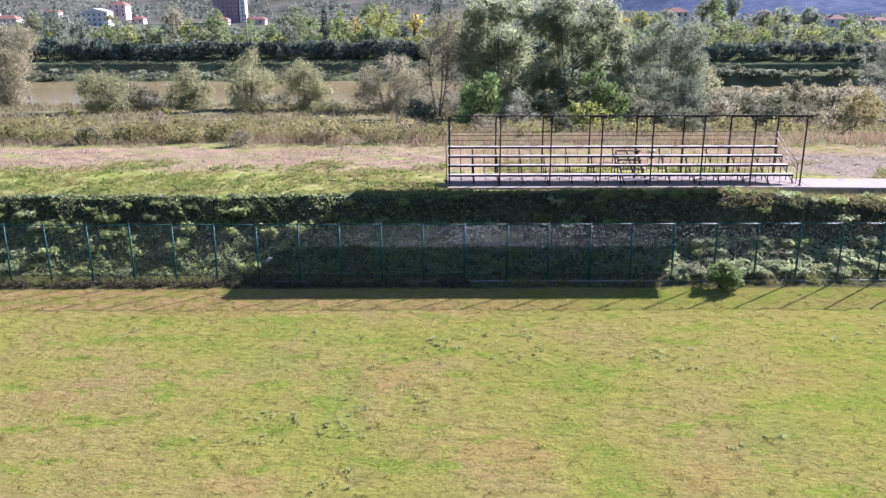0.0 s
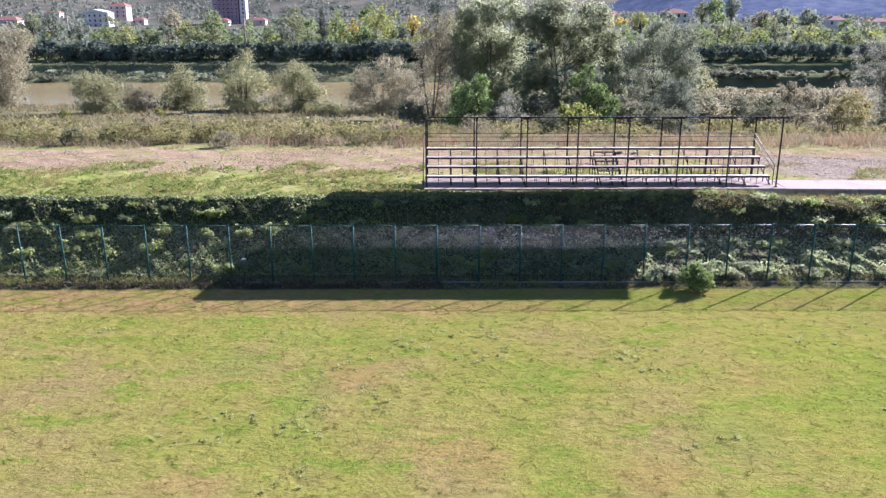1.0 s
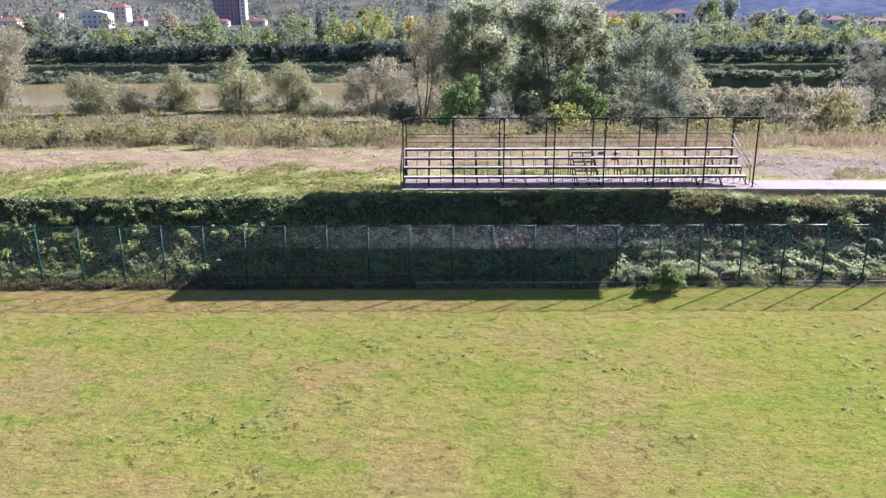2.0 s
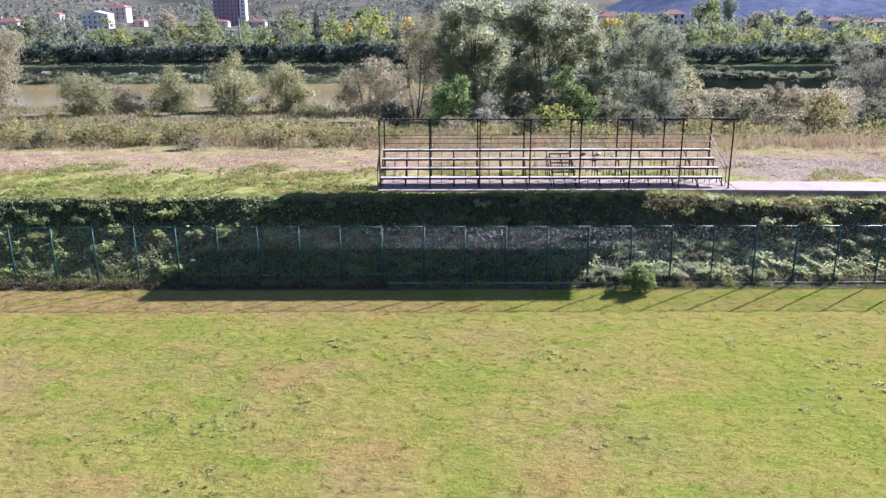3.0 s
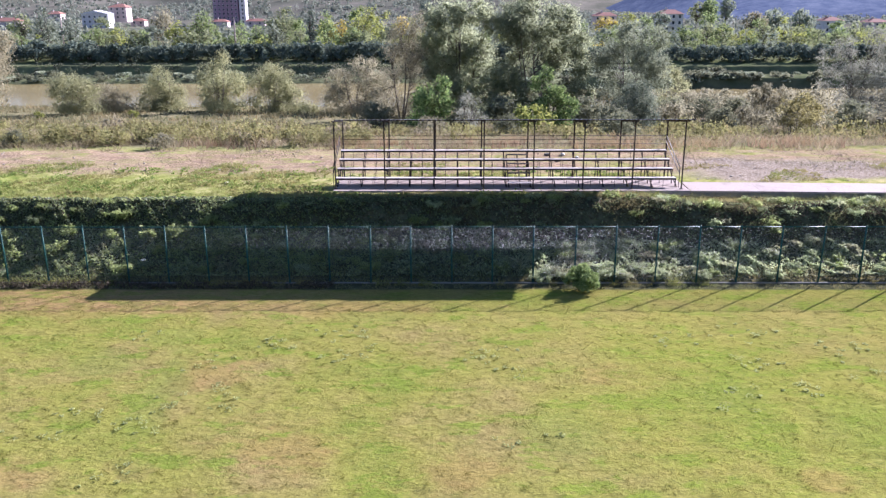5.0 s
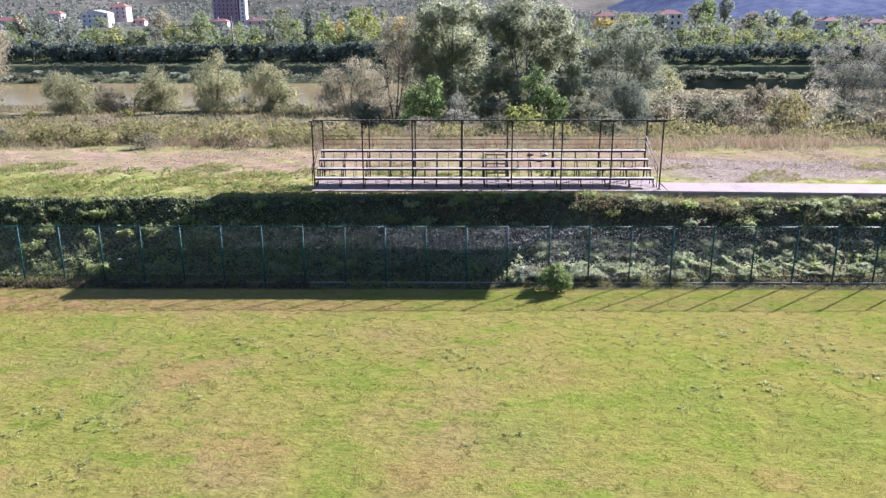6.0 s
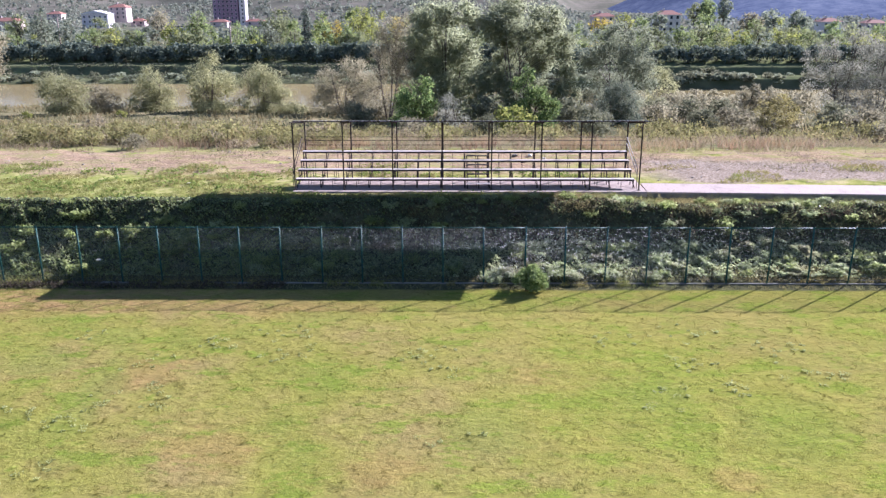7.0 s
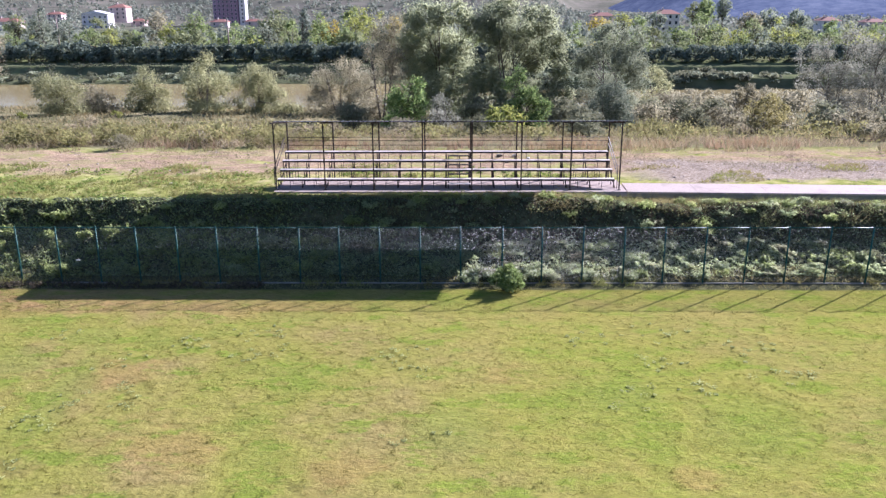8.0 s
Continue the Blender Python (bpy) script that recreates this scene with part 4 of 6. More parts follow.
grown("feathery_bush", "pale feathery bush beside the river", "bush", 65.1, 150.0, M_REED, 4600, 0.19, 4, ((0.1, -2.4, 1.1, 1.3), (-0.4, -3.7, 1.0, 1.4), (0.9, -3.7, 1.0, 1.4)), hug=0.25)
grown("feathery_bush", "pale feathery bush beside the river", "bush", 67.1, 148.0, M_REED, 4600, 0.19, 4, ((0.2, -3.1, 1.5, 1.3), (-0.5, -4.4, 1.3, 1.4), (1.2, -4.4, 1.3, 1.4)), hug=0.25)
grown("feathery_bush", "pale feathery bush beside the river", "bush", 71.4, 151.0, M_REED, 4600, 0.19, 4, ((0.3, -3.8, 1.3, 1.2), (-0.3, -5.0, 1.1, 1.3), (1.2, -5.0, 1.1, 1.3)), hug=0.25)
grown("feathery_bush", "pale feathery bush beside the river", "bush", 75.1, 153.0, M_REED, 4600, 0.19, 4, ((0.2, -3.1, 1.3, 1.4), (-0.4, -4.5, 1.1, 1.5), (1.1, -4.5, 1.1, 1.5)), hug=0.25)
grown("sallow_bush", "low grey bush at the foot of a slender tree", "bush", -0.0, 133.0, M_BROWNISH, 7900, 0.21, 5, ((0.6, -2.6, 2.4, 1.6), (-2.0, -3.3, 2.0, 1.4), (3.0, -3.2, 1.8, 1.6), (0.3, -3.8, 3.2, 0.9)), skirt=1.5)

# brambles on the bank
def bank_shrubs():
    rng = rng_of(77)
    lush = [shrub_meshes(100 + i, 2.8, 1.25, 620, 0.22, M_BRAMBLE, clumps=26, face=0.2, sunward=1.3) for i in range(3)]
    dusty = [shrub_meshes(110 + i, 2.7, 1.15, 620, 0.21, M_BRAMBLE_DRY, clumps=26, face=0.2, sunward=1.3) for i in range(3)]
    for x in np.arange(-25, 38, 2.1):
        for y, low in ((38.7, 0.40), (39.8, 0.48), (40.9, 0.46), (41.9, 0.40), (42.7, 0.28)):
            px, py = x + rng.normal(0, 0.7), y + rng.normal(0, 0.25)
            if px > 10 and y > 41 and rng.random() < 0.35:
                continue        # the upper bank is barer beyond the stand
            green = rng.random() < (0.85 if px < 0 else 0.60 if px < 10 else 0.35)
            kind = lush if green else dusty
            s = low * rng.uniform(0.6, 1.4)
            plant("bramble_bush", "leafy green bramble on the bank behind the fence" if green else "dusty pale bramble on the bank behind the fence", "bush",
                  kind[int(rng.integers(0, 3))], px, py, s, rng.uniform(0, 360), "brambles on the bank", SHRUB, rng.uniform(0.6, 0.95))
    for x, y, s in ((12.4, 37.75, 0.42), (13.0, 38.2, 0.5), (13.6, 37.9, 0.36), (15.1, 37.9, 0.45), (15.8, 38.2, 0.5), (16.6, 37.95, 0.4), (18.4, 38.1, 0.42), (20.5, 38.1, 0.4), (24.0, 38.1, 0.4)):
        plant("bramble_bush", "dusty pale bramble pressed against the fence foot", "bush", dusty[int(x) % 3], x, y, s, x * 77 % 360, "brambles on the bank", SHRUB)
    for i in range(34):
        x = 9 + 0.92 * i + rng.normal(0, 0.5)
        plant("bramble_bush", "small bramble at the edge of the walkway", "bush", (lush, dusty)[i % 2][i % 3], x, rng.uniform(42.7, 44.3), rng.uniform(0.22, 0.42), rng.uniform(0, 360), "brambles on the bank", SHRUB)
    # a rounded bush growing out under the fence
    plant("round_bush", "rounded green bush leaning out through the fence foot", "bush", shrub_meshes(120, 1.6, 1.35, 3200, 0.10, M_FRESH_BUSH, clumps=26, face=0.2, sunward=0.0), 14.2, 36.7, 1.2, 0, "", SHRUB)


def strip(name, label, category, rng, count, area, build, material, keep=None):
    """A sheet of plants that nobody could count, over a stretch of ground."""
    x0, x1, y0, y1 = area
    x, y = rng.uniform(x0, x1, count), rng.uniform(y0, y1, count)
    if keep is not None:
        ok = keep(x, y)
        x, y = x[ok], y[ok]
    base = np.stack([x, y, height(x, y) - 0.01], 1)
    tagged(new(name, cards(name, build(base), material)), label, category, kind="stuff")


def creepers():
    """Trailing leaves that cover the whole bank, uneven in height."""
    rng = rng_of(66)
    n = 190000
    x, y = rng.uniform(-26, 39, n), rng.uniform(38.0, 43.7, n)
    form = ripple(x * 1.3, y * 1.9) + 0.7 * ripple(x * 2.9 + 4, y * 3.3) + 0.5 * ripple(x * 5.1, y * 6.3 + 3)
    lump = np.maximum(0, form + 0.25) * (1 - 0.35 * (x < 1) * (y < 41.2)) * (0.17 + 0.06 * soft_step(y, 40.2, 41.5)) * (1 - 0.75 * soft_step(y, 41.3, 43.2)) + 0.05
    lift = lump * rng.uniform(0.3, 1.0, n) ** 0.4 + 0.02
    c = np.stack([x, y, height(x, y) + lift], 1)
    # Dusty leaves; their greater share low down also paints sunlight onto the bank.
    dusty = (rng.random(n) * 0.4 + 0.6 * (ripple(x * 0.9 + 9, y * 1.2) * 0.5 + 0.5)) < (0.42 + 0.30 * soft_step(x, -4, 16)) * (1 - 0.55 * soft_step(y, 41.0, 42.0))
    dusty = dusty | ((rng.random(n) < 0.40) & (y < 40.6) & (x > 11))
    dead = (x > 8) & (y > 40.9) & (rng.random(n) < 0.5) | (y > 41.2) & (rng.random(n) < 0.15)
    keep = rng.random(n) < np.clip(0.36 + 0.25 * (x < 8) + 0.9 * (form + 0.2), 0.25, 1.0) * (1 - 0.3 * soft_step(y, 41.0, 41.8) * (x > 8))
    # Sunlight is in the colour: brighter leaves where it falls, darker elsewhere.
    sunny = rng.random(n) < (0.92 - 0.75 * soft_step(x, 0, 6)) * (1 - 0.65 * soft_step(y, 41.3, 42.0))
    for name, pick, material, label in (("bright_creeper_leaves", keep & ~dusty & ~dead & sunny, M_BRAMBLE, "creepers in brighter green for the sunlit part of the bank"), ("creeper_leaves", keep & ~dusty & ~dead & ~sunny, M_SHADE_CREEPER, "trailing creepers in darker green for the shaded part of the bank"),
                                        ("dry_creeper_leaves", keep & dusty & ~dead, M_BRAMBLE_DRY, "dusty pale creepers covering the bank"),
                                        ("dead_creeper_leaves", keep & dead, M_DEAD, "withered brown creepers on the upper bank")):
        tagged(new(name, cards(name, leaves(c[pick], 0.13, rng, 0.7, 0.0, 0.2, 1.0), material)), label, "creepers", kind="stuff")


def patchy(x, y, scale, cut):
    return lumps(x, y, 2.6 / scale, int(scale * 100)) > cut


def meadow():
    rng = rng_of(8)
    # tufts: blades standing in small groups on the hummocks, with thinner cover between
    wedge = lambda x, y: np.abs(x - 6.3) < 18.5 + (y - 18.3) * 0.56

    def tufts(b, size, each, width=0.016, lean=0.9):
        big = size * (rng.uniform(0.4, 1.2, len(b)) * (0.7 + 0.5 * np.clip(lumps(b[:, 0], b[:, 1], 0.3, 12) + 0.4, 0, 2)))[:, None]
        b, big = np.repeat(b, each, 0), np.repeat(big, each, 0)
        b = b + rng.normal(size=b.shape) * np.array([0.7, 0.7, 0.0]) * big
        return blades(b, big[:, 0], width, rng, lean)

    strip("turf_tufts", "short patchy yellow-green autumn turf", "grass", rng, 62000, (-26, 40, 18.3, 37.0), lambda b: tufts(b, 0.042, 6, 0.019, 1.5), M_TURF,
          lambda x, y: wedge(x, y) & (rng.random(len(x)) < 0.8 + 0.25 * lumps(x, y, 0.4, 30)))
    strip("tall_turf_tufts", "longer rank tufts in the autumn turf", "grass", rng, 6000, (-26, 40, 18.3, 36.8), lambda b: tufts(b, 0.07, 9, 0.022, 1.3), M_TURF,
          lambda x, y: wedge(x, y) & (lumps(x * 0.8, y * 1.3, 0.3, 31) + 0.5 * lumps(x, y, 4, 32) + 0.5 * rng.normal(size=len(x)) > 1.0))
    strip("kerb_weeds", "short grass and weeds along the fence kerb", "weeds", rng, 9000, (-26, 45, 36.75, 37.42),
          lambda b: blades(b, 0.13, 0.022, rng, 0.8), M_TOE, lambda x, y: lumps(x, y, 0.5, 44) > -0.3)
    strip("kerb_edge_weeds", "rank weeds growing over the fence kerb", "weeds", rng, 16000, (-28, 46, 37.15, 37.72),
          lambda b: blades(b, 0.24, 0.03, rng, 0.8), M_MEADOW, lambda x, y: lumps(x, y, 0.5, 47) + lumps(x, y, 3.0, 48) > -0.4 + 1.4 * soft_step(x, 2, 12))
    strip("kerb_litter", "brown withered weeds along the fence kerb", "weeds", rng, 9000, (-28, 3, 36.75, 37.45),
          lambda b: leaves(b + np.stack([0 * b[:, 0], 0 * b[:, 0], rng.uniform(0.0, 0.22, len(b))], 1), 0.12, rng, 0.5), M_DEAD, lambda x, y: lumps(x, y, 0.8, 49) + 0.8 - 1.2 * soft_step(x, -6, 2) > 0)
    strip("toe_grass", "sunlit grass at the foot of the bank behind the fence", "grass", rng, 22000, (-26, 45, 37.58, 38.9),
          lambda b: blades(b, 0.20, 0.026, rng, 0.8), M_TOE)
    strip("crest_tufts", "long olive grass tufts hanging over the upper bank", "grass", rng, 3000, (7.5, 48, 41.2, 44.6), lambda b: tufts(b, 0.38, 16), M_TOE,
          lambda x, y: (lumps(x, y, 0.6, 45) + 0.9 * lumps(x, y, 2.5, 46) + 0.25 * (y - 42.5) > 0.45) & (y < 44.9 - 0.044 * np.maximum(0, x - 21.6)))
    strip("meadow_grass", "clumpy green grass on the upper ground", "grass", rng, 15000, (-36, 48, 43.6, 55.5), lambda b: tufts(b, 0.17, 7, 0.05), M_MEADOW,
          lambda x, y: ((y < 45.0) | (y > 48.4) | (x < 0.7)) & ((x < 21) | (y < 44.6 - 0.044 * (x - 21)) | (patchy(x, y, 0.5, 0.2) & (y > 47.2))) & (patchy(x, y, 0.6, -0.9 + 0.2 * (y - 47))))
    strip("bank_grass", "pale grass along the top of the bank", "grass", rng, 20000, (-4, 48, 42.6, 45.0),
          lambda b: blades(b, 0.16, 0.022, rng, 0.6), M_ROUGH, lambda x, y: (y < 45.0 - 0.044 * np.maximum(0, x - 21.6)) & ((y > 43.4) | (patchy(x, y, 0.8, 0.3) & (x > 10))))
    strip("sparse_tufts", "scattered grass tufts on the stony ground", "grass", rng, 30000, (-42, 56, 52, 64),
          lambda b: blades(b, 0.12, 0.035, rng, 0.8), M_ROUGH, lambda x, y: patchy(x, y, 0.45, 0.45))
    # rank weeds from the edge of the stony ground down to the river
    strip("dry_weeds", "tall dry brown weeds at the edge of the field", "weeds", rng, 34000, (-50, 62, 60.5, 80),
          lambda b: blades(b, 0.6, 0.05, rng, 0.7), M_DRY, lambda x, y: (patchy(x, y, 0.9, -0.3)) & (y > 61.5 + 1.2 * ripple(x * 0.5, x * 0) - 4 * soft_step(x, 18, 26)))
    strip("dock_stalks", "red-brown withered dock stalks behind the stand", "weeds", rng, 4500, (-14, 40, 62, 67),
          lambda b: blades(b, 0.85, 0.06, rng, 0.3), M_DOCK, lambda x, y: lumps(x, y, 1.2, 73) + 0.7 * lumps(x, y, 4, 74) > 0.3)
    strip("weed_leaves", "leafy green weeds in the river meadow", "weeds", rng, 26000, (-60, 75, 64.5, 112),
          lambda b: leaves(b + np.stack([0 * b[:, 0], 0 * b[:, 0], rng.uniform(0.05, 0.95, len(b))], 1), 0.19, rng, 0.45, -0.4), M_WEED, lambda x, y: patchy(x, y, 0.25, -0.3))
    strip("river_meadow_grass", "rough olive grass running down to the river", "grass", rng, 46000, (-110, 110, 84, 170),
          lambda b: blades(b, 0.7, 0.2, rng, 0.6), M_ROUGH, lambda x, y: patchy(x, y, 0.2, -0.8))
    strip("reeds", "pale plumed reeds beside the river", "reeds", rng, 5000, (46, 100, 140, 165),
          lambda b: leaves(b + np.stack([0 * b[:, 0], 0 * b[:, 0], rng.uniform(0.3, 3.6, len(b))], 1), 0.75, rng, 0.3, -0.8, 0.0), M_REED, lambda x, y: patchy(x, y, 0.15, -0.7))


def weeds():
    rng = rng_of(21)
    spots = [(0.8, 29.7, 0.4), (3.4, 30.9, 0.4), (4.3, 29.2, 0.4), (4.5, 31.1, 0.4), (3.3, 28.5, 0.4), (-0.4, 26.0, 0.4), (9.0, 29.1, 0.4), (9.4, 28.9, 0.4), (10.2, 27.2, 0.4), (-1.4, 28.0, 0.4), (9.9, 22.4, 0.4), (-1.8, 24.5, 0.4), (-0.0, 24.6, 0.4), (-4.6, 30.7, 0.4), (-11.5, 31.1, 0.4), (-5.6, 22.6, 0.4), (-1.9, 20.3, 0.4), (-1.7, 23.1, 0.4), (0.7, 29.9, 0.4), (-4.7, 24.2, 0.4), (-3.1, 23.3, 0.4), (17.5, 25.2, 0.6), (19.9, 28.3, 0.6), (17.3, 30.5, 0.6), (20.6, 25.9, 0.6), (23.8, 29.4, 0.6), (24.6, 27.1, 0.6), (20.3, 31.1, 0.6)]
    c = []
    for sx, sy, s in spots:
        for i in range(int(17 * s)):
            x, y = sx + rng.normal(0, 1.3 * s), sy + rng.normal(0, 0.9 * s)
            if y < 35.5:
                n = 20
                size = rng.uniform(0.06, 0.21)
                r, a = np.sqrt(rng.random(n)) * size, rng.uniform(0, 2 * math.pi, n)
                c.append(np.stack([x + r * np.cos(a), y + r * np.sin(a), float(height(x, y)) + 0.015 + 0.3 * size * rng.random(n)], 1))
    tagged(new("broadleaf_weeds", cards("broadleaf_weeds", leaves(np.concatenate(c), 0.075, rng, 0.5, 0, 0.35, 0.5), M_ROSETTE)), "low grey-green broadleaf weeds scattered in the turf", "weeds", kind="stuff")
    # broad weeds in the upper meadow
    c = []
    for i in range(2600):
        x, y = rng.uniform(-34, 20), rng.uniform(43.6, 53.5)
        if x > 0.5 and 45.0 < y < 48.5 or lumps(x, y, 1.6, 61) < 0.1:
            continue
        n, size = 10, 0.08 + 0.34 * rng.random() ** 2
        r, a = np.sqrt(rng.random(n)) * size, rng.uniform(0, 2 * math.pi, n)
        c.append(np.stack([x + r * np.cos(a), y + r * np.sin(a), float(height(x, y)) + 0.03 + 0.6 * size * rng.random(n)], 1))
    tagged(new("meadow_weeds", cards("meadow_weeds", leaves(np.concatenate(c), 0.15, rng, 0.55, 0, 0.8), M_MEADOW_WEED)), "clumps of broad weeds in the upper meadow grass", "weeds", kind="stuff")
    # clods of dry earth: small eight-sided lumps
    n = 15000
    x, y = rng.uniform(-38, 52, n), rng.uniform(48.5, 62.5, n)
    ok = (lumps(x, y, 1.2, 62) + 0.6 * lumps(x * 0.3, y, 0.7, 63) > 0.15) & ((y > 51.5) | (x > 23) & (rng.random(n) < 0.5)) & ((x < 0) | (x > 22.5) | (y > 51))
    x, y = x[ok], y[ok]
    s = 0.03 + 0.09 * rng.random(len(x)) ** 3
    o = np.stack([x, y, height(x, y) + 0.1 * s], 1)
    arm = [o + s[:, None] * np.array(d) * rng.uniform(0.6, 1.4, (len(x), 1)) for d in ((1, 0, 0), (0, 1, 0), (-1, 0, 0), (0, -1, 0), (0.1, 0, 0.32))]
    tri = np.concatenate([np.stack([arm[i], arm[(i + 1) % 4], arm[4]], 1) for i in range(4)])
    tagged(new("earth_clods", cards("earth_clods", tri, M_CLOD)), "small dry clods scattered on the bare earth", "earth", kind="stuff")
    # shrubs along the edge of the upper ground
    olive = [shrub_meshes(130 + i, 4.2, 2.8, 2000, 0.17, (M_SHRUB, M_BROWNISH)[i], clumps=26) for i in range(2)]
    weedy = [shrub_meshes(140 + i, 3.6, 1.5, 440, 0.18, M_WEED, clumps=24, droop=-0.4) for i in range(2)]
    dead = [shrub_meshes(150 + i, 3.0, 1.4, 400, 0.175, M_BROWN, clumps=24) for i in range(2)]
    for i in range(200):
        x, y = rng.uniform(-52, 50), 64.0 + 42 * rng.random() ** 1.4
        kind = (weedy, weedy, dead)[int(rng.integers(0, 3))]
        if 0 < x and y < 74:
            continue
        plant("weed_clump", "tangled clump of tall weeds in the river meadow", "weeds", kind[int(rng.integers(0, 2))], x, y, rng.uniform(0.5, 1.25), rng.uniform(0, 360), "weed clumps", SHRUB, rng.uniform(0.7, 1.4))
    mound = [shrub_meshes(170 + i, 4.4, 1.9, 1100, 0.175, M_WEED, clumps=22, droop=-0.2) for i in range(2)]
    for i in range(46):
        x, y = -50 + 1.12 * i + rng.normal(0, 0.6), 65.5 + 9 * rng.random()
        plant("weed_mound", "leafy green mound of tall weeds at the field edge", "weeds", mound[i % 2], x, y, rng.uniform(0.55, 1.1), rng.uniform(0, 360), "weed mounds", SHRUB, rng.uniform(0.7, 1.1))
    for x, y, s, k in ((40.2, 98, 1.25, 0), (44.6, 99, 1.3, 1), (48.2, 97, 1.0, 0), (50, 74, 0.8, 1), (52, 82, 1.3, 1), (58, 86, 1.4, 0), (63, 84, 1.4, 1), (24, 78, 1.1, 0), (47, 92, 1.5, 1), (55, 95, 1.6, 0), (39.5, 118, 1.7, 0), (44, 122, 1.9, 1), (49, 119, 1.6, 0),
                       (14, 90, 1.0, 0), (6, 92, 1.0, 1), (27, 95, 1.4, 0), (-2, 110, 1.5, 0), (5, 113, 1.6, 1), (10, 110, 1.3, 0), (15, 114, 1.7, 0), (20, 111, 1.4, 1), (27, 113, 1.7, 0), (33, 114, 1.6, 0), (38, 110, 1.5, 1), (43, 115, 1.6, 0), (-14.5, 62.8, 0.55, 1), (-27, 64.5, 0.6, 0), (60, 72, 1.0, 1)):
        plant("olive_shrub", "grey-olive shrub at the edge of the meadow", "bush", olive[k], x, y, s, x * 37 % 360, "meadow shrubs", SHRUB)
    plant("yellow_shrub", "low yellow-leaved shrub under a green tree", "bush", shrub_meshes(160, 4.5, 2.6, 1500, 0.26, M_GOLD, clumps=18), 17.2, 94.0, 1.35, 0, "", SHRUB)
    # stones and litter on the bare ground
    stone = []
    for i in range(3):
        bm = bmesh.new()
        bmesh.ops.create_icosphere(bm, subdivisions=1, radius=1.0)
        for v in bm.verts:
            v.co *= rng.uniform(0.7, 1.15)
            v.co.z *= 0.55
        me = bpy.data.meshes.new("stone")
        bm.to_mesh(me)
        bm.free()
        me.materials.append(M_STONE)
        stone.append(me)
    for i in range(280):
        right = rng.random() < 0.4
        x, y = (rng.uniform(23, 48), rng.uniform(49, 57)) if right else (rng.uniform(-34, 14), rng.uniform(51, 61))
        ob = new("stone", stone[int(rng.integers(0, 3))])
        s = 0.03 + 0.10 * rng.random() ** 3
        ob.matrix_world = pose(x, y, float(height(x, y)) + s * 0.2, 0, 0, rng.uniform(0, 360)) @ Matrix.Diagonal((s, s * 0.8, s, 1))
        tagged(ob, "small weathered stone on bare earth", "stone", "stones on the bare ground")
    for x, y, s in ((15.0, 58.5, 0.26), (16.1, 58.5, 0.22), (15.4, 56.0, 0.28), (17.0, 57.5, 0.16)):
        ob = new("litter_bag", stone[int(rng.integers(0, 3))].copy())
        ob.data.materials[0] = M_LITTER if s > 0.25 else M_SACK
        ob.matrix_world = pose(x, y, float(height(x, y)) + s * 0.35, 0, 0, x * 50) @ Matrix.Diagonal((s * 1.3, s * 0.8, s, 1))
        tagged(ob, "crumpled dark litter bag on the bare ground" if s > 0.25 else "small pale plastic sack on the bare ground", "litter", "litter behind the stand")


def scraps():
    """Two bits of pale litter, on the bank and in the meadow."""
    for x, y, w, label in ((-7.7, 38.9, 0.13, "white plastic scrap caught on the bank"), (-5.5, 47.5, 0.14, "white plastic scrap in the meadow grass")):
        bm = bmesh.new()
        bmesh.ops.create_icosphere(bm, subdivisions=2, radius=1.0)
        for v in bm.verts:
            v.co = Vector((v.co.x * w, v.co.y * w * 0.6, v.co.z * w * 0.35)) * (1 + 0.35 * noise.noise(v.co * 2.3))
        me = bpy.data.meshes.new("plastic_scrap")
        bm.to_mesh(me)
        bm.free()
        me.materials.append(M_SACK)
        ob = new("plastic_scrap", me)
        ob.matrix_world = pose(x, y, float(height(x, y)) + (0.30 if y < 40 else 0.08), 25 if y < 40 else 0, 0, 30)
        tagged(ob, label, "litter")
    sprig = shrub_meshes(165, 1.8, 1.9, 420, 0.20, M_GOLD, clumps=9, stems=5)
    for x, y in ((-56.4, 128.0), (-44.3, 135.0)):
        plant("yellow_shrub", "small bright yellow-green sapling by the river", "bush", sprig, x, y, 1.0, x * 7, "yellow saplings", SHRUB)


scraps()
bank_shrubs()
creepers()
meadow()
weeds()


# ---- far side of the river ----
def far_place(px, y):
    """East-west place of a far house seen a given way from the middle of the walk."""
    return 6.5 + (px - 784 - 10) / 1455 * (y + 1.5) * 0.957


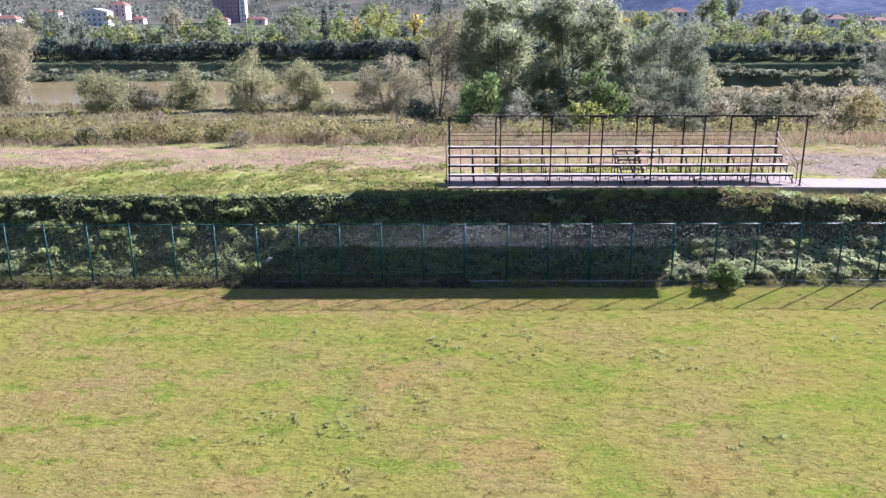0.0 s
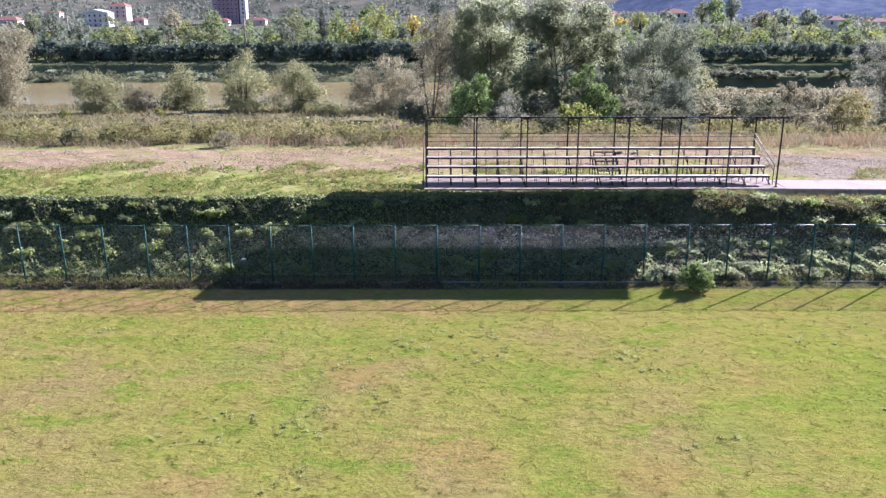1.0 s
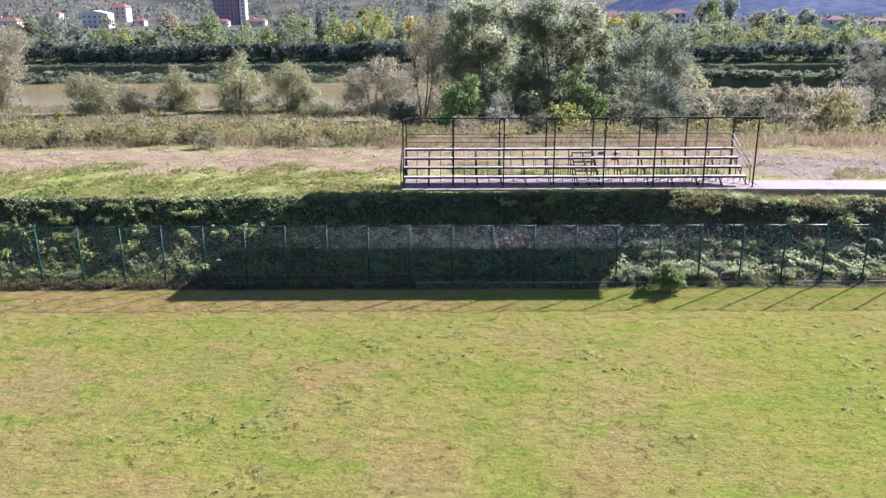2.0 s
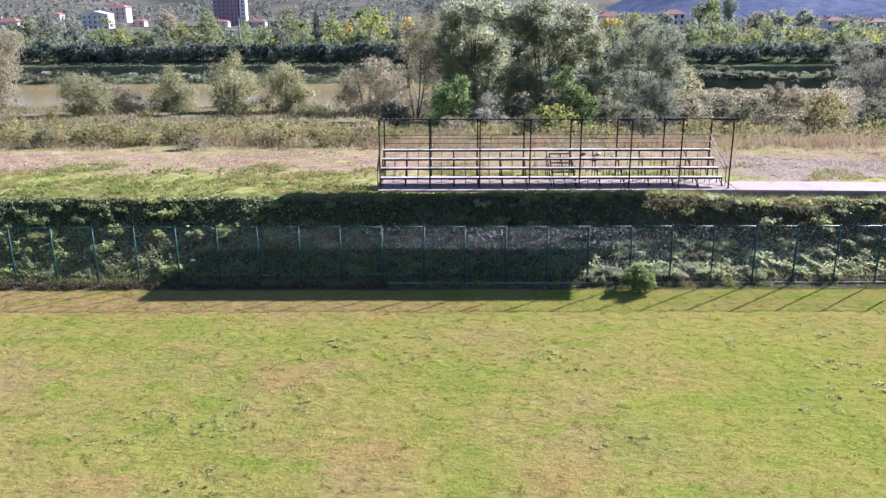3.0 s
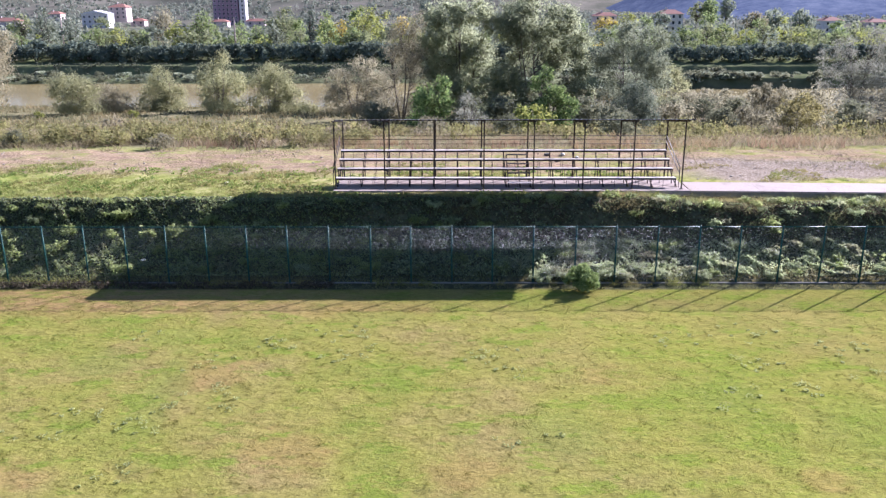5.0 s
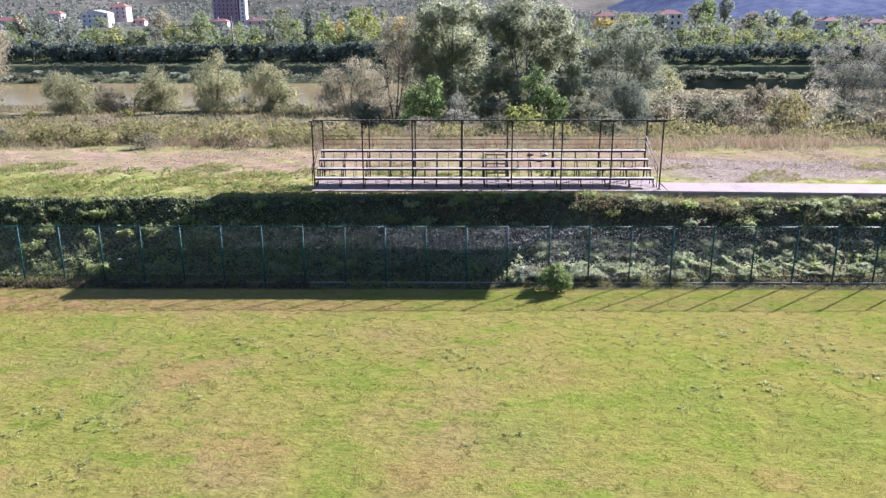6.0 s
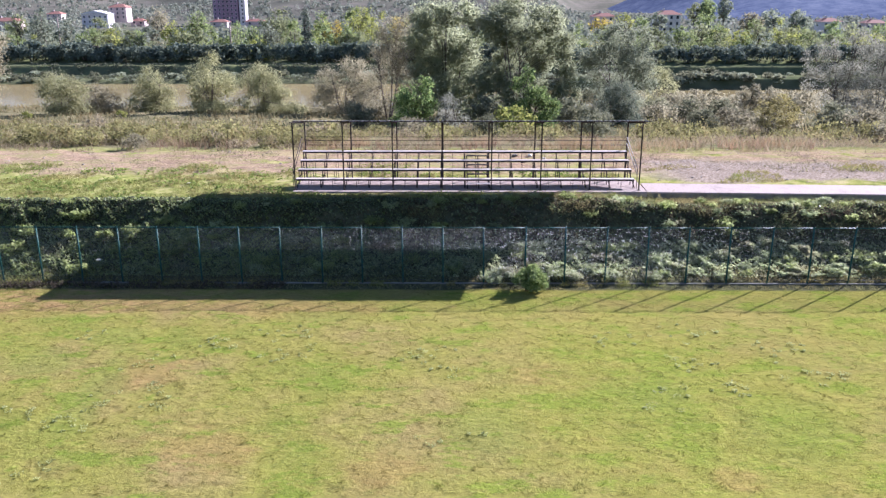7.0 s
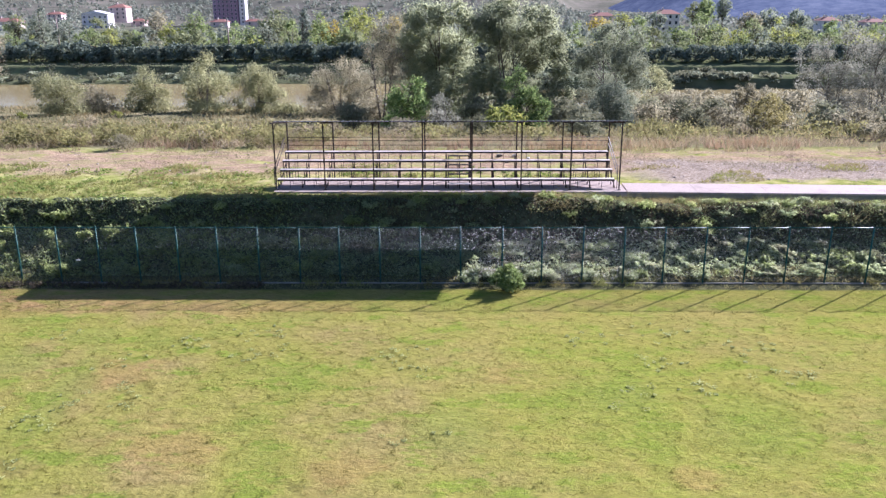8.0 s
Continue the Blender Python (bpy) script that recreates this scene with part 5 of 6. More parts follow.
def far_trees():
    rng = rng_of(91)
    looks = ((M_FAR_OLIVE, "olive"), (M_FAR_GREEN, "green"), (M_FAR_YELLOW, "yellowing"), (M_FAR_GREY, "grey-green"))
    kinds = [(tree_meshes(200 + i, 9, 9.5, 1100, 0.60, looks[i % 4][0], 2, 0.02, 26, 0.0, 0.17, 0.6, True, 0), looks[i % 4][1]) for i in range(8)]
    hedge = [shrub_meshes(220 + i, 8, 6.0, 720, 0.68, M_THICKET, clumps=24, aspect=0.7) for i in range(2)]
    # dense thicket on the slope
    for x in np.arange(-150, 175, 4.0):
        s = float(soft_step(x, 10, 45))
        y = 246.5 - 17 * s + rng.normal(0, 0.8)
        plant("thicket_bush", "dark dense thicket on the far bank", "bush", hedge[int(rng.integers(0, 2))], x, y, rng.uniform(0.85, 1.15) * (1 - 0.15 * s), rng.uniform(0, 360), "thicket on the far bank", SHRUB, 1.0)
    # trees behind it, row by row
    for y0, step, lo, hi in ((254, 7.0, 0.6, 0.9), (300, 10.0, 0.8, 1.2)):
        for x in np.arange(-0.62 * y0, 0.66 * y0, step):
            k = int(rng.integers(0, 8))
            if (abs(x - far_place(106, y0)) < 4.5 and y0 < 315) or (abs(x - far_place(417, y0)) < 4.5 and y0 < 273) or (y0 > 290 and -98 < x < -80):
                continue        # the utility poles stand clear here
            warm = -75 < x < 5
            if k in (2, 6) and not warm and rng.random() < 0.6:
                k -= 2
            tall = 1.25 if -66 < x < -10 else 1.0 if x < 40 else 0.95
            plant("far_tree", kinds[k][1] + " leafy tree in the belt beyond the river", "tree", kinds[k][0], x + rng.normal(0, 1.5), y0 + rng.normal(0, 3), rng.uniform(lo, hi), rng.uniform(0, 360), "trees beyond the river", tall=tall)
    strip("far_bank_scrub", "dark scrub covering the far river bank", "scrub", rng, 20000, (-165, 40, 217, 236.5), lambda b: leaves(b + np.stack([0 * b[:, 0], 0 * b[:, 0], rng.uniform(0.05, 0.7, len(b))], 1), 0.55, rng, 0.6, 0, 0.3), M_SCRUB,
          lambda x, y: (lumps(x, y, 5, 71) + 0.5 * lumps(x, y, 2, 72) > 0.1) & (x + 0.6 * y < 160))
    # bushes on the terraces and at the far waterline
    low = [shrub_meshes(230 + i, 4.5, 2.0, 190, 0.52, (M_SHRUB, M_OLIVE)[i], stems=5, clumps=16, aspect=0.7) for i in range(2)]
    for i in range(290):
        x = rng.uniform(-140, 150) if i < 160 else rng.uniform(25, 140)
        y = (rng.uniform(204.6, 208) if rng.random() < 0.5 else rng.uniform(209, 218.6)) if x > 20 else rng.uniform(217.5, 231)
        if x > 85 and rng.random() < 0.6:
            continue
        plant("terrace_bush", "low scrub on the terraced far bank", "bush", low[int(rng.integers(0, 2))], x, y, rng.uniform(0.5, 1.1), rng.uniform(0, 360), "scrub on the terraces", SHRUB, 0.8)


def far_woods():
    rng = rng_of(95)
    n = 3600
    y = np.where(rng.random(n) < 0.25, rng.uniform(345, 640, n), rng.uniform(640, 1080, n))
    x = (rng.random(n) - 0.47) * 1.5 * y
    ok = ((x / y < -0.42) | (x / y > -0.20) | (y < 480) | (y > 720)) & ((x / y < 0.28) | (y < 790))
    x, y = x[ok], y[ok]
    # each crown a rounded shell of leaf clusters
    k = 18
    way = rng.normal(size=(len(x) * k, 3))
    way[:, 2] = np.abs(way[:, 2])
    way /= np.linalg.norm(way, axis=1)[:, None]
    wide, tall = np.repeat(rng.uniform(1.8, 4.2, len(x)), k), np.repeat(rng.uniform(3.0, 7.0, len(x)), k)
    c = np.repeat(np.stack([x, y, height(x, y)], 1), k, 0) + way * np.stack([wide, wide, tall], 1) * rng.uniform(0.7, 1.05, len(way))[:, None]
    tagged(new("far_woods", cards("far_woods", leaves(c, 2.3, rng, 0.7, out=way * 1.2), M_FARWOOD)), "distant woods and scrub on the foot of the hills", "woods", kind="stuff")


far_trees()
far_woods()
grown("far_tree", "olive leafy tree in the belt beyond the river", "tree", -128.2, 268, M_FAR_OLIVE, 730, 0.52, 2, ((0.0, 6.6, 2.4, 2.3), (-1.8, 4.8, 2.2, 2.1), (1.8, 5.0, 2.2, 2.1), (0.0, 3.0, 2.9, 1.4)), "trees beyond the river", aspect=0.6, droop=0.1)
grown("far_tree", "grey-green leafy tree in the belt beyond the river", "tree", -123.5, 275, M_FAR_GREY, 1566, 0.52, 2, ((0.0, 6.6, 3.1, 3.8), (-2.3, 3.7, 2.8, 3.5), (2.3, 4.0, 2.8, 3.5), (0.0, 0.8, 3.9, 2.3)), "trees beyond the river", aspect=0.6, droop=0.1)
grown("far_tree", "grey-green leafy tree in the belt beyond the river", "tree", -111.5, 266, M_FAR_GREY, 935, 0.52, 2, ((0.0, 4.8, 2.3, 3.0), (-1.8, 2.5, 2.1, 2.8), (1.8, 2.7, 2.1, 2.8), (0.0, 0.2, 2.9, 1.8)), "trees beyond the river", aspect=0.6, droop=0.1)
grown("far_tree", "green leafy tree in the belt beyond the river", "tree", -102.5, 262, M_FAR_GREEN, 700, 0.52, 2, ((0.0, 3.2, 2.5, 2.0), (-1.9, 1.6, 2.3, 1.9), (1.9, 1.8, 2.3, 1.9), (0.0, 0.1, 3.1, 1.3)), "trees beyond the river", aspect=0.6, droop=0.1)
grown("far_tree", "yellow-green leafy tree in the belt beyond the river", "tree", -93.7, 258, M_FAR_YELLOW, 732, 0.52, 2, ((0.0, 3.3, 2.9, 1.9), (-2.2, 1.9, 2.6, 1.8), (2.2, 2.0, 2.6, 1.8), (0.0, 0.4, 3.6, 1.2)), "trees beyond the river", aspect=0.6, droop=0.1)
grown("far_tree", "green leafy tree in the belt beyond the river", "tree", -85.5, 256, M_FAR_GREEN, 700, 0.52, 2, ((0.0, 2.5, 1.8, 2.0), (-1.4, 0.9, 1.7, 1.8), (1.4, 1.1, 1.7, 1.8), (0.0, -0.6, 2.3, 1.2)), "trees beyond the river", aspect=0.6, droop=0.1)
grown("far_tree", "thin brownish leafy tree in the belt beyond the river", "tree", -88.5, 285, M_BROWNISH, 1403, 0.52, 2, ((0.0, 7.4, 2.5, 4.2), (-1.9, 4.2, 2.3, 3.9), (1.9, 4.5, 2.3, 3.9), (0.0, 1.0, 3.1, 2.6)), "trees beyond the river", aspect=0.6, droop=0.1)
grown("far_tree", "yellow-green leafy tree in the belt beyond the river", "tree", -77.3, 266, M_FAR_YELLOW, 863, 0.52, 2, ((0.0, 4.5, 2.6, 2.5), (-1.9, 2.6, 2.3, 2.3), (1.9, 2.8, 2.3, 2.3), (0.0, 0.6, 3.2, 1.6)), "trees beyond the river", aspect=0.6, droop=0.1)
grown("far_tree", "green leafy tree in the belt beyond the river", "tree", -71.2, 270, M_FAR_GREEN, 1617, 0.52, 2, ((0.0, 6.2, 3.2, 3.7), (-2.4, 3.4, 3.0, 3.5), (2.4, 3.6, 3.0, 3.5), (0.0, 0.5, 4.1, 2.3)), "trees beyond the river", aspect=0.6, droop=0.1)
grown("far_tree", "olive leafy tree in the belt beyond the river", "tree", -71.8, 258, M_FAR_OLIVE, 700, 0.52, 2, ((0.0, 2.5, 2.5, 1.7), (-1.9, 1.2, 2.3, 1.5), (1.9, 1.4, 2.3, 1.5), (0.0, -0.0, 3.1, 1.0)), "trees beyond the river", aspect=0.6, droop=0.1)
grown("far_tree", "green leafy tree in the belt beyond the river", "tree", -51.5, 260, M_FAR_GREEN, 750, 0.52, 2, ((0.0, 3.1, 2.5, 2.3), (-1.9, 1.4, 2.3, 2.1), (1.9, 1.5, 2.3, 2.1), (0.0, -0.4, 3.1, 1.4)), "trees beyond the river", aspect=0.6, droop=0.1)
grown("far_tree", "olive leafy tree in the belt beyond the river", "tree", -46.2, 274, M_FAR_OLIVE, 2005, 0.52, 2, ((0.0, 6.8, 3.7, 4.0), (-2.8, 3.7, 3.4, 3.7), (2.8, 4.0, 3.4, 3.7), (0.0, 0.6, 4.7, 2.5)), "trees beyond the river", aspect=0.6, droop=0.1)
grown("far_tree", "grey-green leafy tree in the belt beyond the river", "tree", -47.0, 262, M_FAR_GREY, 700, 0.52, 2, ((0.0, 3.8, 2.1, 2.5), (-1.6, 1.9, 1.9, 2.3), (1.6, 2.1, 1.9, 2.3), (0.0, -0.0, 2.6, 1.5)), "trees beyond the river", aspect=0.6, droop=0.1)
grown("far_tree", "dark ivy-grown leafy tree in the belt beyond the river", "tree", -35.9, 268, M_THICKET, 777, 0.52, 2, ((0.0, 7.1, 1.4, 4.2), (-1.0, 3.9, 1.3, 3.9), (1.0, 4.2, 1.3, 3.9), (0.0, 0.6, 1.7, 2.6)), "trees beyond the river", aspect=0.6, droop=0.1)
grown("far_tree", "green leafy tree in the belt beyond the river", "tree", -30.7, 266, M_FAR_GREEN, 883, 0.52, 2, ((0.0, 6.2, 1.9, 3.5), (-1.4, 3.6, 1.8, 3.2), (1.4, 3.8, 1.8, 3.2), (0.0, 0.9, 2.4, 2.1)), "trees beyond the river", aspect=0.6, droop=0.1)
grown("far_tree", "orange-yellow leafy tree in the belt beyond the river", "tree", -26.0, 262, M_FAR_ORANGE, 700, 0.52, 2, ((0.0, 4.5, 2.1, 2.3), (-1.6, 2.8, 1.9, 2.1), (1.6, 3.0, 1.9, 2.1), (0.0, 1.1, 2.6, 1.4)), "trees beyond the river", aspect=0.6, droop=0.1)
grown("far_tree", "yellow-green leafy tree in the belt beyond the river", "tree", -18.6, 272, M_FAR_YELLOW, 1908, 0.52, 2, ((0.0, 7.5, 3.9, 3.7), (-2.9, 4.7, 3.6, 3.4), (2.9, 5.0, 3.6, 3.4), (0.0, 1.9, 4.9, 2.2)), "trees beyond the river", aspect=0.6, droop=0.1)
grown("far_tree", "green leafy tree in the belt beyond the river", "tree", -21.7, 258, M_FAR_GREEN, 700, 0.52, 2, ((0.0, 3.3, 2.5, 1.8), (-1.9, 1.9, 2.3, 1.7), (1.9, 2.0, 2.3, 1.7), (0.0, 0.5, 3.1, 1.1)), "trees beyond the river", aspect=0.6, droop=0.1)
grown("far_tree", "dark ivy-grown leafy tree in the belt beyond the river", "tree", -10.8, 262, M_THICKET, 700, 0.52, 2, ((0.0, 3.3, 1.5, 1.6), (-1.1, 2.1, 1.3, 1.5), (1.1, 2.2, 1.3, 1.5), (0.0, 0.9, 1.8, 1.0)), "trees beyond the river", aspect=0.6, droop=0.1)
grown("far_tree", "orange-yellow leafy tree in the belt beyond the river", "tree", -7.5, 270, M_FAR_ORANGE, 700, 0.52, 2, ((0.0, 5.9, 1.5, 2.1), (-1.1, 4.3, 1.4, 1.9), (1.1, 4.4, 1.4, 1.9), (0.0, 2.7, 1.9, 1.3)), "trees beyond the river", aspect=0.6, droop=0.1)
grown("far_tree", "dark ivy-grown leafy tree in the belt beyond the river", "tree", -0.5, 285, M_THICKET, 878, 0.52, 2, ((0.0, 10.6, 2.1, 3.2), (-1.5, 8.1, 1.9, 3.0), (1.5, 8.3, 1.9, 3.0), (0.0, 5.6, 2.6, 2.0)), "trees beyond the river", aspect=0.6, droop=0.1)
grown("far_tree", "orange-yellow leafy tree in the belt beyond the river", "tree", 60.6, 290, M_FAR_ORANGE, 700, 0.52, 2, ((0.0, 5.6, 2.8, 1.8), (-2.1, 4.3, 2.6, 1.6), (2.1, 4.4, 2.6, 1.6), (0.0, 2.9, 3.5, 1.1)), "trees beyond the river", aspect=0.6, droop=0.1)
grown("far_tree", "yellow-green leafy tree in the belt beyond the river", "tree", 68.3, 288, M_FAR_YELLOW, 747, 0.52, 2, ((0.0, 6.5, 3.0, 1.9), (-2.2, 5.1, 2.7, 1.7), (2.2, 5.2, 2.7, 1.7), (0.0, 3.6, 3.7, 1.2)), "trees beyond the river", aspect=0.6, droop=0.1)
grown("far_tree", "green leafy tree in the belt beyond the river", "tree", 58.2, 262, M_FAR_GREEN, 856, 0.52, 2, ((0.0, 3.3, 3.1, 2.0), (-2.4, 1.7, 2.9, 1.9), (2.4, 1.9, 2.9, 1.9), (0.0, 0.1, 3.9, 1.3)), "trees beyond the river", aspect=0.6, droop=0.1)
grown("far_tree", "green leafy tree in the belt beyond the river", "tree", 79.9, 262, M_FAR_GREEN, 825, 0.52, 2, ((0.0, 3.4, 2.7, 2.3), (-2.0, 1.6, 2.5, 2.1), (2.0, 1.8, 2.5, 2.1), (0.0, -0.1, 3.4, 1.4)), "trees beyond the river", aspect=0.6, droop=0.1)
grown("far_tree", "olive leafy tree in the belt beyond the river", "tree", 88.1, 266, M_FAR_OLIVE, 700, 0.52, 2, ((0.0, 3.8, 2.3, 2.1), (-1.8, 2.2, 2.1, 1.9), (1.8, 2.4, 2.1, 1.9), (0.0, 0.6, 2.9, 1.3)), "trees beyond the river", aspect=0.6, droop=0.1)
grown("far_tree", "green leafy tree in the belt beyond the river", "tree", 92.1, 262, M_FAR_GREEN, 700, 0.52, 2, ((0.0, 3.7, 2.3, 2.3), (-1.7, 2.0, 2.1, 2.1), (1.7, 2.2, 2.1, 2.1), (0.0, 0.2, 2.9, 1.4)), "trees beyond the river", aspect=0.6, droop=0.1)
grown("far_tree", "yellow-green leafy tree in the belt beyond the river", "tree", 97.7, 258, M_FAR_YELLOW, 700, 0.52, 2, ((0.0, 2.5, 2.7, 1.6), (-2.0, 1.3, 2.5, 1.4), (2.0, 1.4, 2.5, 1.4), (0.0, 0.1, 3.4, 1.0)), "trees beyond the river", aspect=0.6, droop=0.1)
grown("far_tree", "olive leafy tree in the belt beyond the river", "tree", 105.4, 264, M_FAR_OLIVE, 708, 0.52, 2, ((0.0, 4.5, 2.3, 2.3), (-1.7, 2.8, 2.1, 2.1), (1.7, 2.9, 2.1, 2.1), (0.0, 1.0, 2.9, 1.4)), "trees beyond the river", aspect=0.6, droop=0.1)
grown("far_tree", "grey-green leafy tree in the belt beyond the river", "tree", 134.5, 330, M_FAR_GREY, 1659, 0.70, 2, ((0.0, 6.0, 4.0, 3.1), (-3.0, 3.6, 3.6, 2.9), (3.0, 3.9, 3.6, 2.9), (0.0, 1.2, 4.9, 1.9)), "trees beyond the river", aspect=0.6, droop=0.1)
grown("far_tree", "grey-green leafy tree in the belt beyond the river", "tree", 146.7, 336, M_FAR_GREY, 1251, 0.70, 2, ((0.0, 6.2, 3.2, 2.9), (-2.4, 4.0, 3.0, 2.7), (2.4, 4.2, 3.0, 2.7), (0.0, 1.7, 4.0, 1.8)), "trees beyond the river", aspect=0.6, droop=0.1)
grown("far_tree", "thin brownish leafy tree in the belt beyond the river", "tree", 122.1, 320, M_BROWNISH, 908, 0.70, 2, ((0.0, 5.8, 3.1, 2.2), (-2.3, 4.1, 2.8, 2.0), (2.3, 4.3, 2.8, 2.0), (0.0, 2.4, 3.8, 1.4)), "trees beyond the river", aspect=0.6, droop=0.1)
grown("far_tree", "yellow-green leafy tree in the belt beyond the river", "tree", 113.9, 260, M_FAR_YELLOW, 700, 0.52, 2, ((0.0, 2.9, 2.5, 1.8), (-1.9, 1.5, 2.3, 1.7), (1.9, 1.7, 2.3, 1.7), (0.0, 0.1, 3.1, 1.1)), "trees beyond the river", aspect=0.6, droop=0.1)
grown("far_tree", "green leafy tree in the belt beyond the river", "tree", 120.0, 262, M_FAR_GREEN, 700, 0.52, 2, ((0.0, 2.8, 2.3, 1.7), (-1.7, 1.5, 2.1, 1.6), (1.7, 1.6, 2.1, 1.6), (0.0, 0.1, 2.9, 1.0)), "trees beyond the river", aspect=0.6, droop=0.1)
grown("far_tree", "green leafy tree in the belt beyond the river", "tree", 127.8, 262, M_FAR_GREEN, 783, 0.52, 2, ((0.0, 2.7, 2.7, 2.2), (-2.0, 1.0, 2.5, 2.0), (2.0, 1.2, 2.5, 2.0), (0.0, -0.6, 3.4, 1.3)), "trees beyond the river", aspect=0.6, droop=0.1)
grown("far_tree", "olive leafy tree in the belt beyond the river", "tree", 136.6, 266, M_FAR_OLIVE, 935, 0.52, 2, ((0.0, 3.7, 2.8, 2.5), (-2.1, 1.8, 2.5, 2.3), (2.1, 2.0, 2.5, 2.3), (0.0, -0.2, 3.5, 1.6)), "trees beyond the river", aspect=0.6, droop=0.1)
grown("far_tree", "green leafy tree in the belt beyond the river", "tree", 143.5, 264, M_FAR_GREEN, 902, 0.52, 2, ((0.0, 3.3, 3.0, 2.3), (-2.2, 1.6, 2.7, 2.1), (2.2, 1.8, 2.7, 2.1), (0.0, -0.2, 3.7, 1.4)), "trees beyond the river", aspect=0.6, droop=0.1)
grown("far_tree", "grey-green leafy tree in the belt beyond the river", "tree", 152.5, 266, M_FAR_GREY, 915, 0.52, 2, ((0.0, 3.3, 3.0, 2.3), (-2.2, 1.5, 2.7, 2.1), (2.2, 1.7, 2.7, 2.1), (0.0, -0.3, 3.7, 1.4)), "trees beyond the river", aspect=0.6, droop=0.1)
grown("far_tree", "green leafy tree in the belt beyond the river", "tree", 126.7, 390, M_FAR_GREEN, 1390, 0.70, 2, ((0.0, 10.7, 2.8, 3.7), (-2.1, 7.8, 2.6, 3.4), (2.1, 8.1, 2.6, 3.4), (0.0, 4.9, 3.5, 2.3)), "trees beyond the river", aspect=0.6, droop=0.1)
grown("far_tree", "grey-green leafy tree in the belt beyond the river", "tree", 137.1, 400, M_FAR_GREY, 1299, 0.70, 2, ((0.0, 11.1, 2.6, 3.8), (-1.9, 8.2, 2.3, 3.5), (1.9, 8.5, 2.3, 3.5), (0.0, 5.2, 3.2, 2.3)), "trees beyond the river", aspect=0.6, droop=0.1)
grown("far_tree", "olive leafy tree in the belt beyond the river", "tree", 122.7, 395, M_FAR_OLIVE, 1166, 0.70, 2, ((0.0, 8.8, 2.8, 3.1), (-2.1, 6.4, 2.6, 2.8), (2.1, 6.6, 2.6, 2.8), (0.0, 4.0, 3.6, 1.9)), "trees beyond the river", aspect=0.6, droop=0.1)
grown("far_tree", "grey-green leafy tree in the belt beyond the river", "tree", 102.3, 380, M_FAR_GREY, 933, 0.70, 2, ((0.0, 5.2, 3.0, 2.3), (-2.3, 3.4, 2.8, 2.1), (2.3, 3.6, 2.8, 2.1), (0.0, 1.6, 3.8, 1.4)), "trees beyond the river", aspect=0.6, droop=0.1)


# ---- town beyond the trees ----
def house(label, px, y, w, d, floors, wall, roof=True, cols=5, turn=0.0, ground=-8.0, storey=3.0, flat=False, gable=False):
    h = floors * storey
    ob = thing("house", label, "house", pose(far_place(px, y), y, ground, 0, 0, turn), "houses of the town")
    part("wall", Build().box(-w / 2, -d / 2, -2, w / 2, d / 2, h).mesh("wall", wall), ob)
    for f in range(floors):
        for c in range(cols):
            wx = -w / 2 + w * (c + 0.5) / cols
            win = part("window", Build().box(-0.65, -0.10, -0.8, 0.65, 0.02, 0.8).mesh("window_frame", M_WHITE), ob, m=pose(wx, -d / 2 - 0.02, f * storey + 1.65))
            part("pane", Build().box(-0.55, -0.14, -0.7, 0.55, -0.104, 0.7).mesh("pane", M_GLASS), win)
        if f:
            part("balcony", Build().box(-w * 0.18, -d / 2 - 1.1, f * storey - 0.1, w * 0.18, -d / 2 - 0.004, f * storey + 0.06).box(-w * 0.18, -d / 2 - 1.1, f * storey + 0.064, w * 0.18, -d / 2 - 1.02, f * storey + 0.9).mesh("balcony", wall), ob)
    if gable:
        b = Build()
        b.v = [(s * (w / 2 + 0.6), t, h + 0.35) for t in (-d / 2 - 0.8, d / 2 + 0.8) for s in (-1, 1)] + [(0, -d / 2 - 0.8, h + 2.6), (0, d / 2 + 0.8, h + 2.6)]
        b.f = [(0, 1, 4), (2, 5, 3), (0, 4, 5, 2), (1, 3, 5, 4), (0, 2, 3, 1)]
        part("roof", b.mesh("roof", M_WHITE), ob, "pale sheet gable roof")
    elif flat:
        part("roof", Build().box(-w / 2 - 0.3, -d / 2 - 0.3, h + 0.004, w / 2 + 0.3, d / 2 + 0.3, h + 0.5).mesh("roof", wall), ob)
    else:
        b = Build()
        e, r = 0.7, 0.22 * d
        b.v = [(-w / 2 - e, -d / 2 - e, h), (w / 2 + e, -d / 2 - e, h), (w / 2 + e, d / 2 + e, h), (-w / 2 - e, d / 2 + e, h), (-w / 2 + d * 0.35, 0, h + r), (w / 2 - d * 0.35, 0, h + r)]
        b.f = [(0, 1, 5, 4), (1, 2, 5), (2, 3, 4, 5), (3, 0, 4), (3, 2, 1, 0)]
        rf = part("roof", b.mesh("roof", M_TILES), ob, "red tiled hip roof")
        part("chimney", Build().box(-w * 0.15, -0.4, h + r * 0.5, -w * 0.15 + 0.8, 0.4, h + r + 1.0).mesh("chimney", wall), rf)
    return ob


